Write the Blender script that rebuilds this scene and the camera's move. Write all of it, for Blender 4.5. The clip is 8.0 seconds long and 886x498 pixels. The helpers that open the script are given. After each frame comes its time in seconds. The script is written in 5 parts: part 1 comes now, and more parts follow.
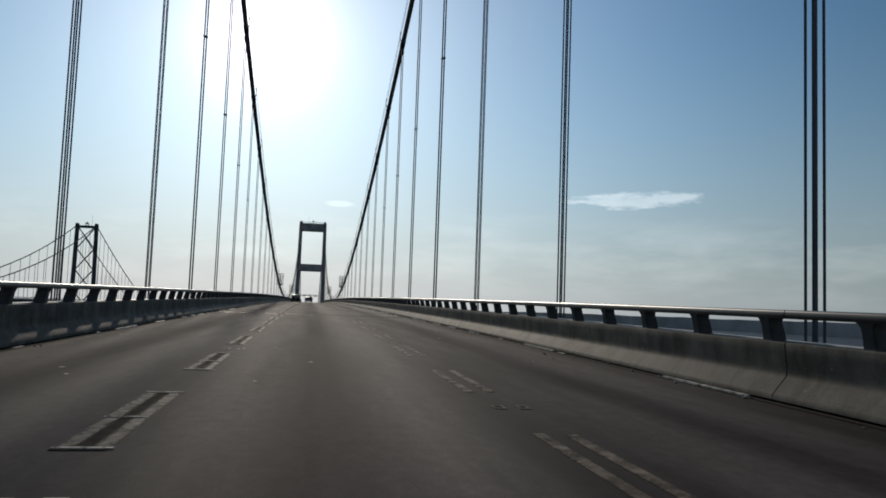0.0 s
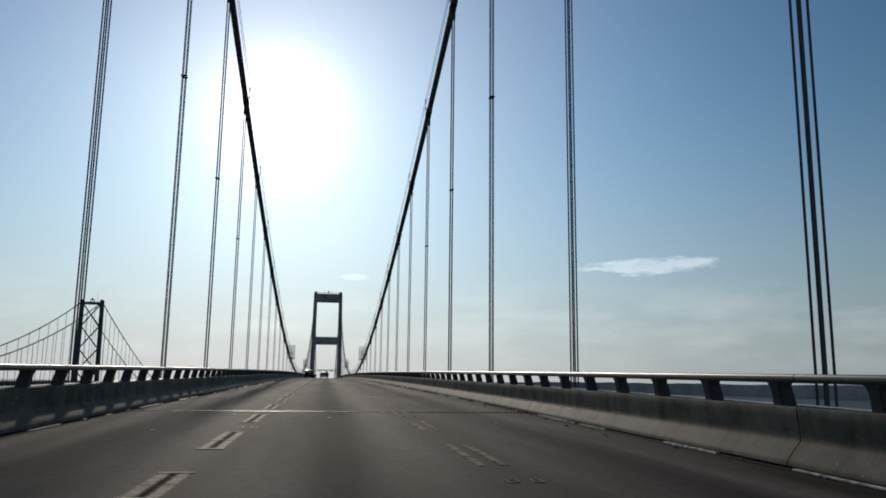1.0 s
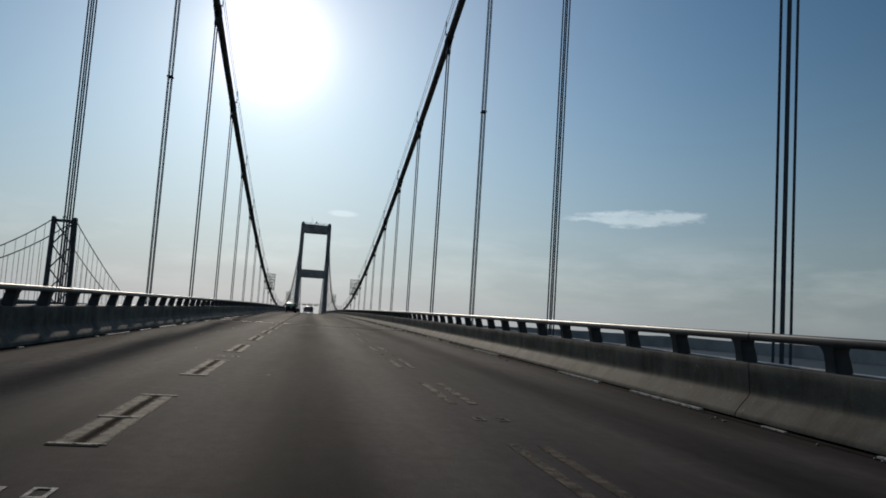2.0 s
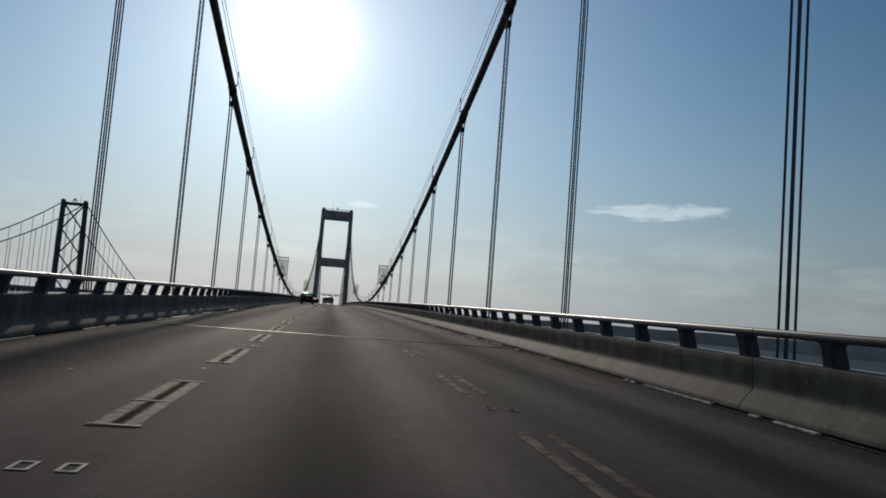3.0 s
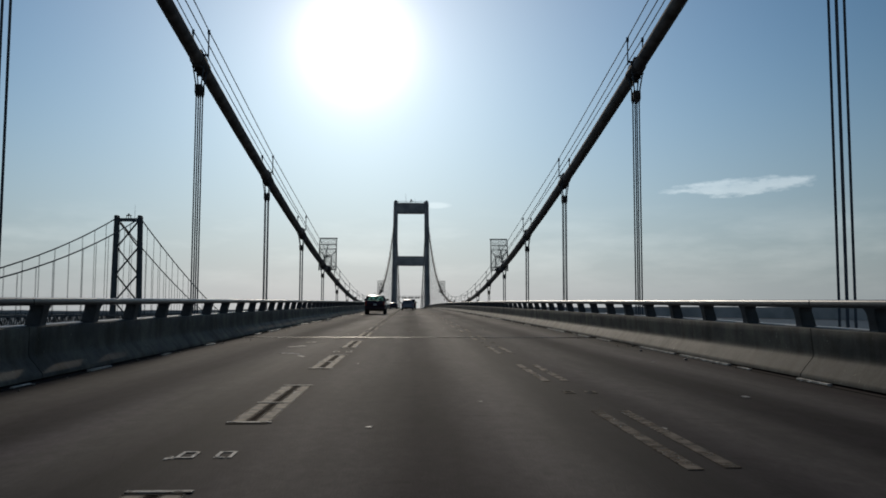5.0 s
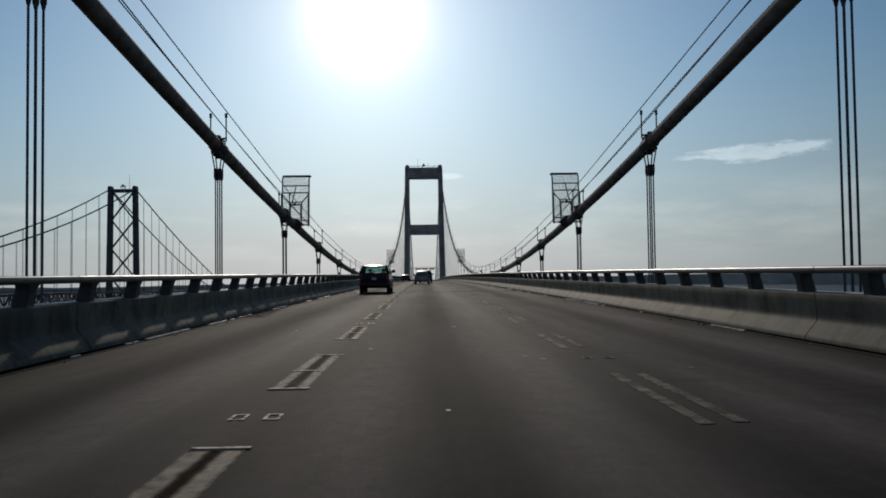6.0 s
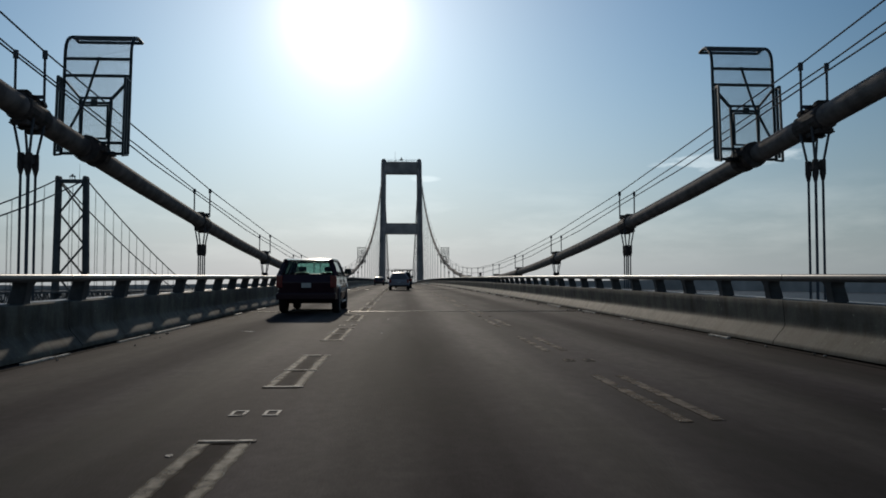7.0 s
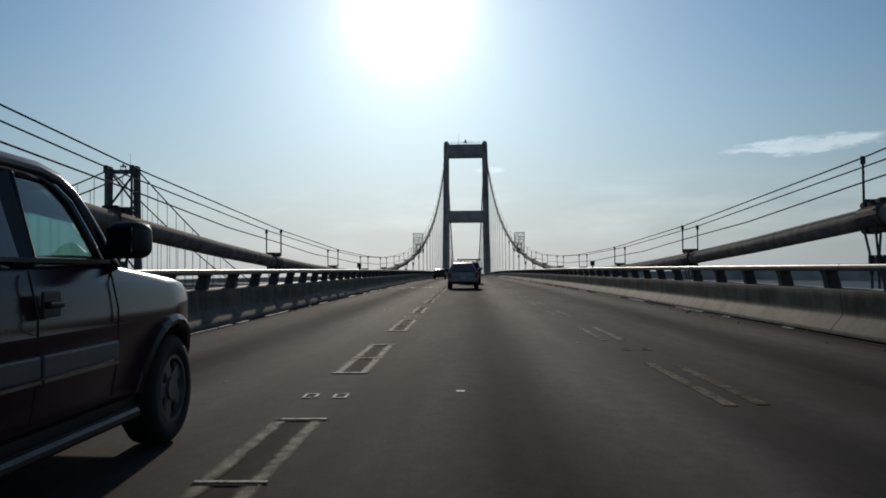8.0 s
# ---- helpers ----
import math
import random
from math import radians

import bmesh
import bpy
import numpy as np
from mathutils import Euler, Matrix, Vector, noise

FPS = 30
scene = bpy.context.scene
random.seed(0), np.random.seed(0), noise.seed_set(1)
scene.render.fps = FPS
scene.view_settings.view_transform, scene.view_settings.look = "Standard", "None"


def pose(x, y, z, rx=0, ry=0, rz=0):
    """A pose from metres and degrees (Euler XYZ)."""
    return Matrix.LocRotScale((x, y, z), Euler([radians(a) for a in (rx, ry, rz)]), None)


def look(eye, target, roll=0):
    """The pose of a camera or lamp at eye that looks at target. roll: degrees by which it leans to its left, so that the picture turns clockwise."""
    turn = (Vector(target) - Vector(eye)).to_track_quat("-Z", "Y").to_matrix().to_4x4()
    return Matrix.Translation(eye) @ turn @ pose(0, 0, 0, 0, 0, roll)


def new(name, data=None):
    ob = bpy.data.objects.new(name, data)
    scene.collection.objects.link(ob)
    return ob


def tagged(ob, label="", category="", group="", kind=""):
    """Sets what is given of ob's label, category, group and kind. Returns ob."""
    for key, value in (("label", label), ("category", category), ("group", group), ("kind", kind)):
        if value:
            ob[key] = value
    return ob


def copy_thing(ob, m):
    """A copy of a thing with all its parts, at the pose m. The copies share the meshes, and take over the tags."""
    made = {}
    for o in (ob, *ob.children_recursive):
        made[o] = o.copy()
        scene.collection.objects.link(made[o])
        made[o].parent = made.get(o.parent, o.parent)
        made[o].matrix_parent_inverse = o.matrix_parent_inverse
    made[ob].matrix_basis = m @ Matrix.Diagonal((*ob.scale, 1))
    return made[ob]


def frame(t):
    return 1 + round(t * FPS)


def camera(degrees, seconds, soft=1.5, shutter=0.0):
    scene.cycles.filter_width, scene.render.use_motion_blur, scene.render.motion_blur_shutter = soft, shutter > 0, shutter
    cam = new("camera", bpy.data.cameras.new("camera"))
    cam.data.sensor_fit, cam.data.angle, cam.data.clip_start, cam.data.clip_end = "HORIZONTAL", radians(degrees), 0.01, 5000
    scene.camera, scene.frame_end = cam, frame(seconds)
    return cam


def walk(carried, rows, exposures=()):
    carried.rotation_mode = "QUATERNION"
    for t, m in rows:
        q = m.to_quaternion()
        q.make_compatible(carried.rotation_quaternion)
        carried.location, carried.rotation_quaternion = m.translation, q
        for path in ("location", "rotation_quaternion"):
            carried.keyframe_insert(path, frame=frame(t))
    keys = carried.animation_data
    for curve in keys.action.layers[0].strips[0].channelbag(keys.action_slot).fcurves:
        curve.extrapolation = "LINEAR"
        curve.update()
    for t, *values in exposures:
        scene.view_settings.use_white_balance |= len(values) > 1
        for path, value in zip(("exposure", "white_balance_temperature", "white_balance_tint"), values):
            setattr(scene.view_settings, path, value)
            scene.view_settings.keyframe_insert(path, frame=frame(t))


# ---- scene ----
cam = camera(60.32, 8.0, soft=1.75)
# seconds, eye x, y, z, yaw, pitch, roll
ROWS = [
    (0.0, -0.392, 1.477, -0.268, -9.976, 4.426, -2.045),
    (0.2, -0.388, 6.291, -0.210, -8.722, 2.088, -1.659),
    (0.5, -0.380, 13.537, -0.124, -9.952, 4.323, -2.179),
    (0.7, -0.360, 18.363, -0.068, -10.266, 6.439, -2.386),
    (0.8, -0.349, 20.764, -0.041, -9.447, 8.060, -0.809),
    (1.0, -0.328, 25.593, 0.013, -8.705, 9.717, -0.699),
    (1.2, -0.310, 30.396, 0.065, -8.248, 9.211, -2.344),
    (1.5, -0.281, 37.617, 0.142, -9.382, 6.397, -3.185),
    (1.7, -0.276, 42.395, 0.191, -10.203, 5.812, -3.486),
    (2.8, -0.239, 68.724, 0.442, -8.613, 4.650, -4.452),
    (3.0, -0.231, 73.508, 0.484, -8.511, 4.673, -4.435),
    (3.5, -0.186, 85.493, 0.584, -8.351, 4.539, -5.208),
    (4.0, -0.206, 97.490, 0.676, -8.500, 4.333, -3.436),
    (4.2, -0.226, 102.248, 0.711, -7.630, 4.511, -4.225),
    (5.3, -0.335, 128.051, 0.879, -1.196, 4.035, 0.465),
    (5.5, -0.352, 132.806, 0.906, -0.487, 3.031, -0.368),
    (5.7, -0.390, 137.594, 0.933, -0.582, 2.782, -0.518),
    (6.0, -0.449, 144.770, 0.970, -1.432, 2.036, 0.756),
    (6.5, -0.546, 156.727, 1.026, -2.458, 2.101, 0.606),
    (7.0, -0.625, 168.700, 1.075, -3.248, 2.226, 0.017),
    (7.2, -0.606, 173.472, 1.093, -3.581, 1.688, -0.424),
    (7.5, -0.582, 180.647, 1.117, -3.703, 1.374, 0.862),
    (7.7, -0.564, 185.353, 1.132, -3.728, 2.351, -1.084),
    (7.8, -0.557, 187.728, 1.139, -3.267, 2.171, -0.891),
    (8.0, -0.546, 192.453, 1.151, 1.663, 1.619, 0.459),
]
walk(cam, [(t, pose(x, y, z, 90 + pitch, roll, yaw)) for t, x, y, z, yaw, pitch, roll in ROWS], [(0.0, 0.0, 6300.0, 10.0), (1.0, 0.0, 6300.0, 10.0), (1.5, -0.32, 6300.0, 10.0), (3.2, -0.22, 6300.0, 10.0), (6.0, -0.22, 6300.0, 10.0), (8.0, -0.12, 6300.0, 10.0)])

# ---- light: low hazy sun almost straight ahead ----
SUN_YAW, SUN_UP = 4.2, 19.2
sun_dir = Vector((-math.sin(radians(SUN_YAW)) * math.cos(radians(SUN_UP)), math.cos(radians(SUN_YAW)) * math.cos(radians(SUN_UP)), math.sin(radians(SUN_UP))))
world = bpy.data.worlds.new("world")
world.use_nodes = True
scene.world = world


def build_sky():
    nt = world.node_tree
    N, Lk = nt.nodes, nt.links
    bg = N["Background"]
    sky = N.new("ShaderNodeTexSky")
    sky.sky_type, sky.sun_disc = "NISHITA", False
    sky.sun_elevation, sky.sun_rotation = radians(SUN_UP), radians(-SUN_YAW)
    sky.air_density, sky.dust_density, sky.ozone_density, sky.altitude = 1.0, 0.4, 1.0, 60
    tc = N.new("ShaderNodeTexCoord")
    # thin haze scattering the sun in a wide aureole
    dot = N.new("ShaderNodeVectorMath"); dot.operation = "DOT_PRODUCT"
    Lk.new(tc.outputs["Generated"], dot.inputs[0]); dot.inputs[1].default_value = sun_dir
    def mth(op, a, b=None, clamp=False):
        n = N.new("ShaderNodeMath"); n.operation = op; n.use_clamp = clamp
        for i, v in enumerate((a, b)):
            if v is None:
                continue
            if isinstance(v, (int, float)):
                n.inputs[i].default_value = v
            else:
                Lk.new(v, n.inputs[i])
        return n.outputs[0]
    ang = mth("ARCCOSINE", mth("MINIMUM", dot.outputs["Value"], 0.99999))
    core = mth("MULTIPLY", mth("POWER", 2.718, mth("MULTIPLY", mth("POWER", mth("DIVIDE", ang, 0.056), 2.0), -1.0)), 16.0)
    mid = mth("MULTIPLY", mth("POWER", 2.718, mth("MULTIPLY", mth("DIVIDE", ang, 0.15), -1.0)), 10.5)
    wide = mth("MULTIPLY", mth("POWER", 2.718, mth("MULTIPLY", mth("DIVIDE", ang, 0.28), -1.0)), 1.5)
    glow = mth("ADD", core, mid)
    # wispy clouds: a low band and one lens-shaped cloud
    sep = N.new("ShaderNodeSeparateXYZ"); Lk.new(tc.outputs["Generated"], sep.inputs[0])
    mp = N.new("ShaderNodeMapping"); mp.inputs["Scale"].default_value = (3.2, 3.2, 13.0)
    Lk.new(tc.outputs["Generated"], mp.inputs[0])
    nz = N.new("ShaderNodeTexNoise"); nz.inputs["Scale"].default_value = 2.2; nz.inputs["Detail"].default_value = 6; nz.inputs["Roughness"].default_value = 0.58
    Lk.new(mp.outputs[0], nz.inputs["Vector"])
    az = mth("ARCTAN2", sep.outputs["X"], sep.outputs["Y"])
    el = mth("ARCSINE", sep.outputs["Z"])
    def bump(v, c, w):
        return mth("SUBTRACT", 1.0, mth("POWER", mth("ABSOLUTE", mth("DIVIDE", mth("SUBTRACT", v, c), w)), 2.0))
    band = mth("MAXIMUM", bump(el, 0.068, 0.062), 0.0)
    rmp = mth("MULTIPLY", mth("SUBTRACT", nz.outputs["Fac"], 0.45, True), 4.5, True)
    wisps = mth("MULTIPLY", mth("MULTIPLY", band, rmp), 1.5)
    nz2 = N.new("ShaderNodeTexNoise"); nz2.inputs["Scale"].default_value = 15.0; nz2.inputs["Detail"].default_value = 7; nz2.inputs["Roughness"].default_value = 0.6
    mp2 = N.new("ShaderNodeMapping"); mp2.inputs["Scale"].default_value = (1.0, 1.0, 3.2)
    Lk.new(tc.outputs["Generated"], mp2.inputs[0]); Lk.new(mp2.outputs[0], nz2.inputs["Vector"])
    el2 = mth("ADD", mth("SUBTRACT", el, mth("MULTIPLY", mth("SUBTRACT", az, 0.41), 0.03)), mth("MULTIPLY", mth("SUBTRACT", nz2.outputs["Fac"], 0.5), 0.02))
    def oval(ca, wa, e, ce, we, rag, blunt=2.0, crisp=1.3, grain=None):
        d = mth("ADD", mth("POWER", mth("ABSOLUTE", mth("DIVIDE", mth("SUBTRACT", az, ca), wa)), blunt), mth("POWER", mth("ABSOLUTE", mth("DIVIDE", mth("SUBTRACT", e, ce), we)), 2.0))
        return mth("MULTIPLY", mth("SUBTRACT", mth("ADD", 1.0, mth("MULTIPLY", mth("SUBTRACT", grain or nz2.outputs["Fac"], 0.5), rag)), d), crisp, True)
    nz3 = N.new("ShaderNodeTexNoise"); nz3.inputs["Scale"].default_value = 30.0; nz3.inputs["Detail"].default_value = 6; nz3.inputs["Roughness"].default_value = 0.62
    mp3 = N.new("ShaderNodeMapping"); mp3.inputs["Scale"].default_value = (1.0, 1.0, 3.6)
    Lk.new(tc.outputs["Generated"], mp3.inputs[0]); Lk.new(mp3.outputs[0], nz3.inputs["Vector"])
    body_c = oval(0.418, 0.088, el2, 0.1455, 0.0100, 2.7, 3.0, 1.4, nz3.outputs["Fac"])
    lens_c = mth("MULTIPLY", mth("MULTIPLY", body_c, mth("ADD", nz3.outputs["Fac"], 0.5)), 3.9)
    el3 = mth("ADD", el, mth("MULTIPLY", mth("SUBTRACT", nz2.outputs["Fac"], 0.5), 0.006))
    small_c = mth("MULTIPLY", oval(0.033, 0.022, el3, 0.131, 0.0042, 2.0), 2.4)
    clouds = mth("ADD", mth("ADD", wisps, lens_c), small_c)
    def tint(v, c):
        n = N.new("ShaderNodeMix"); n.data_type = "RGBA"; n.blend_type = "MULTIPLY"; n.inputs["Factor"].default_value = 1
        Lk.new(v, n.inputs["A"]); n.inputs["B"].default_value = (*c, 1)
        return n.outputs["Result"]
    def plus(a, b):
        n = N.new("ShaderNodeMix"); n.data_type = "RGBA"; n.blend_type = "ADD"; n.inputs["Factor"].default_value = 1
        Lk.new(a, n.inputs["A"]); Lk.new(b, n.inputs["B"])
        return n.outputs["Result"]
    # grey-blue haze thickening towards the horizon
    hz = mth("MULTIPLY", mth("POWER", 2.718, mth("MULTIPLY", mth("POWER", mth("DIVIDE", mth("ABSOLUTE", el), 0.20), 1.6), -1.0)), 0.95)
    mixed = N.new("ShaderNodeMix"); mixed.data_type = "RGBA"
    # deep blue ahead, milkier overhead and behind
    milk = N.new("ShaderNodeMapRange"); milk.interpolation_type = "SMOOTHSTEP"
    milk.inputs["From Min"].default_value, milk.inputs["From Max"].default_value = 0.70, 1.5
    Lk.new(ang, milk.inputs["Value"])
    dome = N.new("ShaderNodeMix"); dome.data_type = "RGBA"
    Lk.new(milk.outputs[0], dome.inputs["Factor"])
    Lk.new(tint(sky.outputs[0], (0.38, 0.94, 1.18)), dome.inputs["A"]); Lk.new(tint(sky.outputs[0], (0.80, 0.95, 1.06)), dome.inputs["B"])
    Lk.new(hz, mixed.inputs["Factor"]); Lk.new(dome.outputs["Result"], mixed.inputs["A"])
    mixed.inputs["B"].default_value = (5.65, 6.95, 7.1, 1)
    # forward-scattering haze: the sky dims away from the sun
    fall = N.new("ShaderNodeMapRange"); fall.interpolation_type = "SMOOTHSTEP"
    fall.inputs["From Min"].default_value, fall.inputs["From Max"].default_value = 0.34, 0.85
    fall.inputs["To Min"].default_value, fall.inputs["To Max"].default_value = 1.0, 0.71
    Lk.new(ang, fall.inputs["Value"])
    dim = N.new("ShaderNodeMix"); dim.data_type = "RGBA"; dim.blend_type = "MULTIPLY"; dim.inputs["Factor"].default_value = 1
    Lk.new(mixed.outputs["Result"], dim.inputs["A"]); Lk.new(fall.outputs[0], dim.inputs["B"])
    low = mth("MULTIPLY", mth("MULTIPLY", hz, mth("POWER", 2.718, mth("DIVIDE", ang, -0.42))), 3.4)
    halo = plus(tint(glow, (1.22, 0.96, 0.97)), plus(tint(wide, (2.75, 1.2, 1.2)), tint(low, (1.55, 0.95, 0.95))))
    total = plus(plus(dim.outputs["Result"], halo), tint(clouds, (1.03, 0.98, 0.90)))
    Lk.new(total, bg.inputs["Color"])
    bg.inputs["Strength"].default_value = 0.06


build_sky()
sun_data = bpy.data.lights.new("sun", "SUN")
sun_data.energy, sun_data.angle, sun_data.color = 2.05, radians(1.1), (1.0, 0.87, 0.70)
sun = new("sun", sun_data)
sun.matrix_world = look(sun_dir * 300, (0, 0, 0))

# ---- bridge plan ----
PANEL = 12.192                  # hanger spacing, 40 ft
M = 20 * PANEL                  # midspan
SPAN = 40 * PANEL
CX = 7.365                      # cable planes
W = 5.85                        # foot of the parapets
LOW, SAG = 1.018, 49.05


def deck(y):
    a = abs(y - M)
    if a <= M:
        return -2.53e-5 * a * a
    return -2.53e-5 * M * M - (a - M) * 0.0123 - 3.6e-5 * (a - M) ** 2


def slope(y):
    return (deck(y + 0.5) - deck(y - 0.5))


def cable(y):
    a = abs(y - M)
    if a <= M:
        return LOW + SAG * (a / M) ** 2
    u = (a - M) / 201.0
    return (LOW + SAG) * (1 - u) + (deck(SPAN + 201) + 0.5) * u - 4 * 5.0 * u * (1 - u)


def cslope(y):
    return (cable(y + 0.25) - cable(y - 0.25)) * 2


# ---- materials ----
def material(name, color, rough=0.6, metal=0.0, var=0.25, scale=3.0, bump=0.15, bscale=60.0, dark=None, stretch=(1, 1, 1), spec=0.5, bdist=0.01):
    m = bpy.data.materials.new(name)
    m.use_nodes = True
    nt = m.node_tree
    N, Lk = nt.nodes, nt.links
    b = N["Principled BSDF"]
    b.inputs["Roughness"].default_value, b.inputs["Metallic"].default_value = rough, metal
    b.inputs["Specular IOR Level"].default_value = spec
    tc = N.new("ShaderNodeTexCoord")
    mp = N.new("ShaderNodeMapping"); mp.inputs["Scale"].default_value = stretch
    Lk.new(tc.outputs["Object"], mp.inputs[0])
    n1 = N.new("ShaderNodeTexNoise"); n1.inputs["Scale"].default_value = scale; n1.inputs["Detail"].default_value = 5
    n2 = N.new("ShaderNodeTexNoise"); n2.inputs["Scale"].default_value = bscale; n2.inputs["Detail"].default_value = 3
    Lk.new(mp.outputs[0], n1.inputs["Vector"]); Lk.new(mp.outputs[0], n2.inputs["Vector"])
    oi = N.new("ShaderNodeObjectInfo")
    mx = N.new("ShaderNodeMix"); mx.data_type = "RGBA"
    d = dark or tuple(c * (1 - 2 * var) if c * (1 - 2 * var) > 0 else 0 for c in color)
    l = tuple(min(1, c * (1 + var)) for c in color)
    mx.inputs["A"].default_value, mx.inputs["B"].default_value = (*d, 1), (*l, 1)
    rp = N.new("ShaderNodeMapRange"); rp.inputs["From Min"].default_value, rp.inputs["From Max"].default_value = 0.3, 0.68
    ad = N.new("ShaderNodeMath"); ad.operation = "MULTIPLY_ADD"; ad.inputs[1].default_value, ad.inputs[2].default_value = 0.1, -0.05
    Lk.new(oi.outputs["Random"], ad.inputs[0])
    ad2 = N.new("ShaderNodeMath"); ad2.operation = "ADD"
    Lk.new(n1.outputs["Fac"], ad2.inputs[0]); Lk.new(ad.outputs[0], ad2.inputs[1])
    Lk.new(ad2.outputs[0], rp.inputs["Value"]); Lk.new(rp.outputs[0], mx.inputs["Factor"])
    fine = N.new("ShaderNodeMix"); fine.data_type = "RGBA"; fine.blend_type = "MULTIPLY"; fine.inputs["Factor"].default_value = min(1, var * 1.6)
    r2 = N.new("ShaderNodeMapRange"); r2.inputs["To Min"].default_value, r2.inputs["To Max"].default_value = 0.4, 1.3
    Lk.new(n2.outputs["Fac"], r2.inputs["Value"])
    Lk.new(mx.outputs["Result"], fine.inputs["A"]); Lk.new(r2.outputs[0], fine.inputs["B"])
    Lk.new(fine.outputs["Result"], b.inputs["Base Color"])
    rr = N.new("ShaderNodeMapRange"); rr.inputs["To Min"].default_value, rr.inputs["To Max"].default_value = max(0.03, rough - 0.1), min(1, rough + 0.1)
    Lk.new(n1.outputs["Fac"], rr.inputs["Value"]); Lk.new(rr.outputs[0], b.inputs["Roughness"])
    if bump:
        bp = N.new("ShaderNodeBump"); bp.inputs["Strength"].default_value, bp.inputs["Distance"].default_value = bump, bdist
        Lk.new(n2.outputs["Fac"], bp.inputs["Height"]); Lk.new(bp.outputs[0], b.inputs["Normal"])
    return m


def asphalt_material():
    """Worn asphalt: aggregate grain, long tyre-polished tracks and patchy stains."""
    m = material("asphalt", (0.0580, 0.0482, 0.0495), 0.72, 0, 0.40, 0.9, 0.5, 90.0, stretch=(1.0, 0.12, 1.0), bdist=0.006, spec=0.05)
    nt = m.node_tree
    N, Lk = nt.nodes, nt.links
    b = N["Principled BSDF"]
    src = b.inputs["Base Color"].links[0].from_socket
    tc = N.new("ShaderNodeTexCoord")
    sep = N.new("ShaderNodeSeparateXYZ"); Lk.new(tc.outputs["Object"], sep.inputs[0])
    nz = N.new("ShaderNodeTexNoise"); nz.inputs["Scale"].default_value = 0.8; nz.inputs["Detail"].default_value = 4
    mp = N.new("ShaderNodeMapping"); mp.inputs["Scale"].default_value = (1.0, 0.03, 1.0)
    Lk.new(tc.outputs["Object"], mp.inputs[0]); Lk.new(mp.outputs[0], nz.inputs["Vector"])
    w1 = N.new("ShaderNodeMath"); w1.operation = "MULTIPLY_ADD"; w1.inputs[1].default_value = 2 * math.pi / 3.76; w1.inputs[2].default_value = 0.0
    Lk.new(sep.outputs["X"], w1.inputs[0])
    w2 = N.new("ShaderNodeMath"); w2.operation = "MULTIPLY_ADD"; w2.inputs[1].default_value = 1.6
    Lk.new(nz.outputs["Fac"], w2.inputs[0]); Lk.new(w1.outputs[0], w2.inputs[2])
    c = N.new("ShaderNodeMath"); c.operation = "COSINE"; Lk.new(w2.outputs[0], c.inputs[0])
    r = N.new("ShaderNodeMapRange"); r.inputs["From Min"].default_value = -1; r.inputs["To Min"].default_value, r.inputs["To Max"].default_value = 1.07, 0.93
    Lk.new(c.outputs[0], r.inputs["Value"])
    # each lane: oil-darkened middle, polished wheel tracks with their sheen painted pale, dark along the lines
    ln = N.new("ShaderNodeMath"); ln.operation = "MULTIPLY_ADD"; ln.inputs[1].default_value, ln.inputs[2].default_value = 1 / 3.9, 0.5 - 0.03 + 0.1 / 3.9
    Lk.new(sep.outputs["X"], ln.inputs[0])
    lw = N.new("ShaderNodeMath"); lw.operation = "MULTIPLY_ADD"; lw.inputs[1].default_value = 0.06
    Lk.new(nz.outputs["Fac"], lw.inputs[0]); Lk.new(ln.outputs[0], lw.inputs[2])
    fr = N.new("ShaderNodeMath"); fr.operation = "FRACT"; Lk.new(lw.outputs[0], fr.inputs[0])
    cr = N.new("ShaderNodeValToRGB")
    e = cr.color_ramp.elements
    e[0].position, e[0].color = 0.0, (0.80, 0.78, 0.80, 1)
    e[1].position, e[1].color = 1.0, (0.80, 0.78, 0.80, 1)
    for pos, v in ((0.10, 0.82), (0.22, 1.26), (0.34, 1.24), (0.455, 0.66), (0.545, 0.64), (0.62, 0.98), (0.70, 1.26), (0.80, 1.22), (0.90, 0.84)):
        k = e.new(pos); k.color = (v, v * (1.02 if v > 1 else 0.97), v * (0.93 if v > 1 else 1.0), 1)
    Lk.new(fr.outputs[0], cr.inputs["Fac"])
    oil = N.new("ShaderNodeMix"); oil.data_type = "RGBA"; oil.blend_type = "MULTIPLY"; oil.inputs["Factor"].default_value = 1
    Lk.new(src, oil.inputs["A"]); Lk.new(cr.outputs[0], oil.inputs["B"])
    src = oil.outputs["Result"]
    # dark tar blotches drawn out across the road, and paler rubbed patches
    mt = N.new("ShaderNodeMapping"); mt.inputs["Scale"].default_value = (0.45, 1.5, 1.0)
    Lk.new(tc.outputs["Object"], mt.inputs[0])
    nt2 = N.new("ShaderNodeTexNoise"); nt2.inputs["Scale"].default_value = 1.3; nt2.inputs["Detail"].default_value = 6; nt2.inputs["Roughness"].default_value = 0.62
    Lk.new(mt.outputs[0], nt2.inputs["Vector"])
    tr = N.new("ShaderNodeValToRGB")
    te = tr.color_ramp.elements
    te[0].position, te[0].color = 0.28, (0.62, 0.60, 0.60, 1)
    te[1].position, te[1].color = 0.37, (0.98, 0.98, 0.98, 1)
    for pos, v in ((0.60, 1.0), (0.72, 1.22)):
        k = te.new(pos); k.color = (v, v, v, 1)
    Lk.new(nt2.outputs["Fac"], tr.inputs["Fac"])
    dark_marks = N.new("ShaderNodeMix"); dark_marks.data_type = "RGBA"; dark_marks.blend_type = "MULTIPLY"; dark_marks.inputs["Factor"].default_value = 1
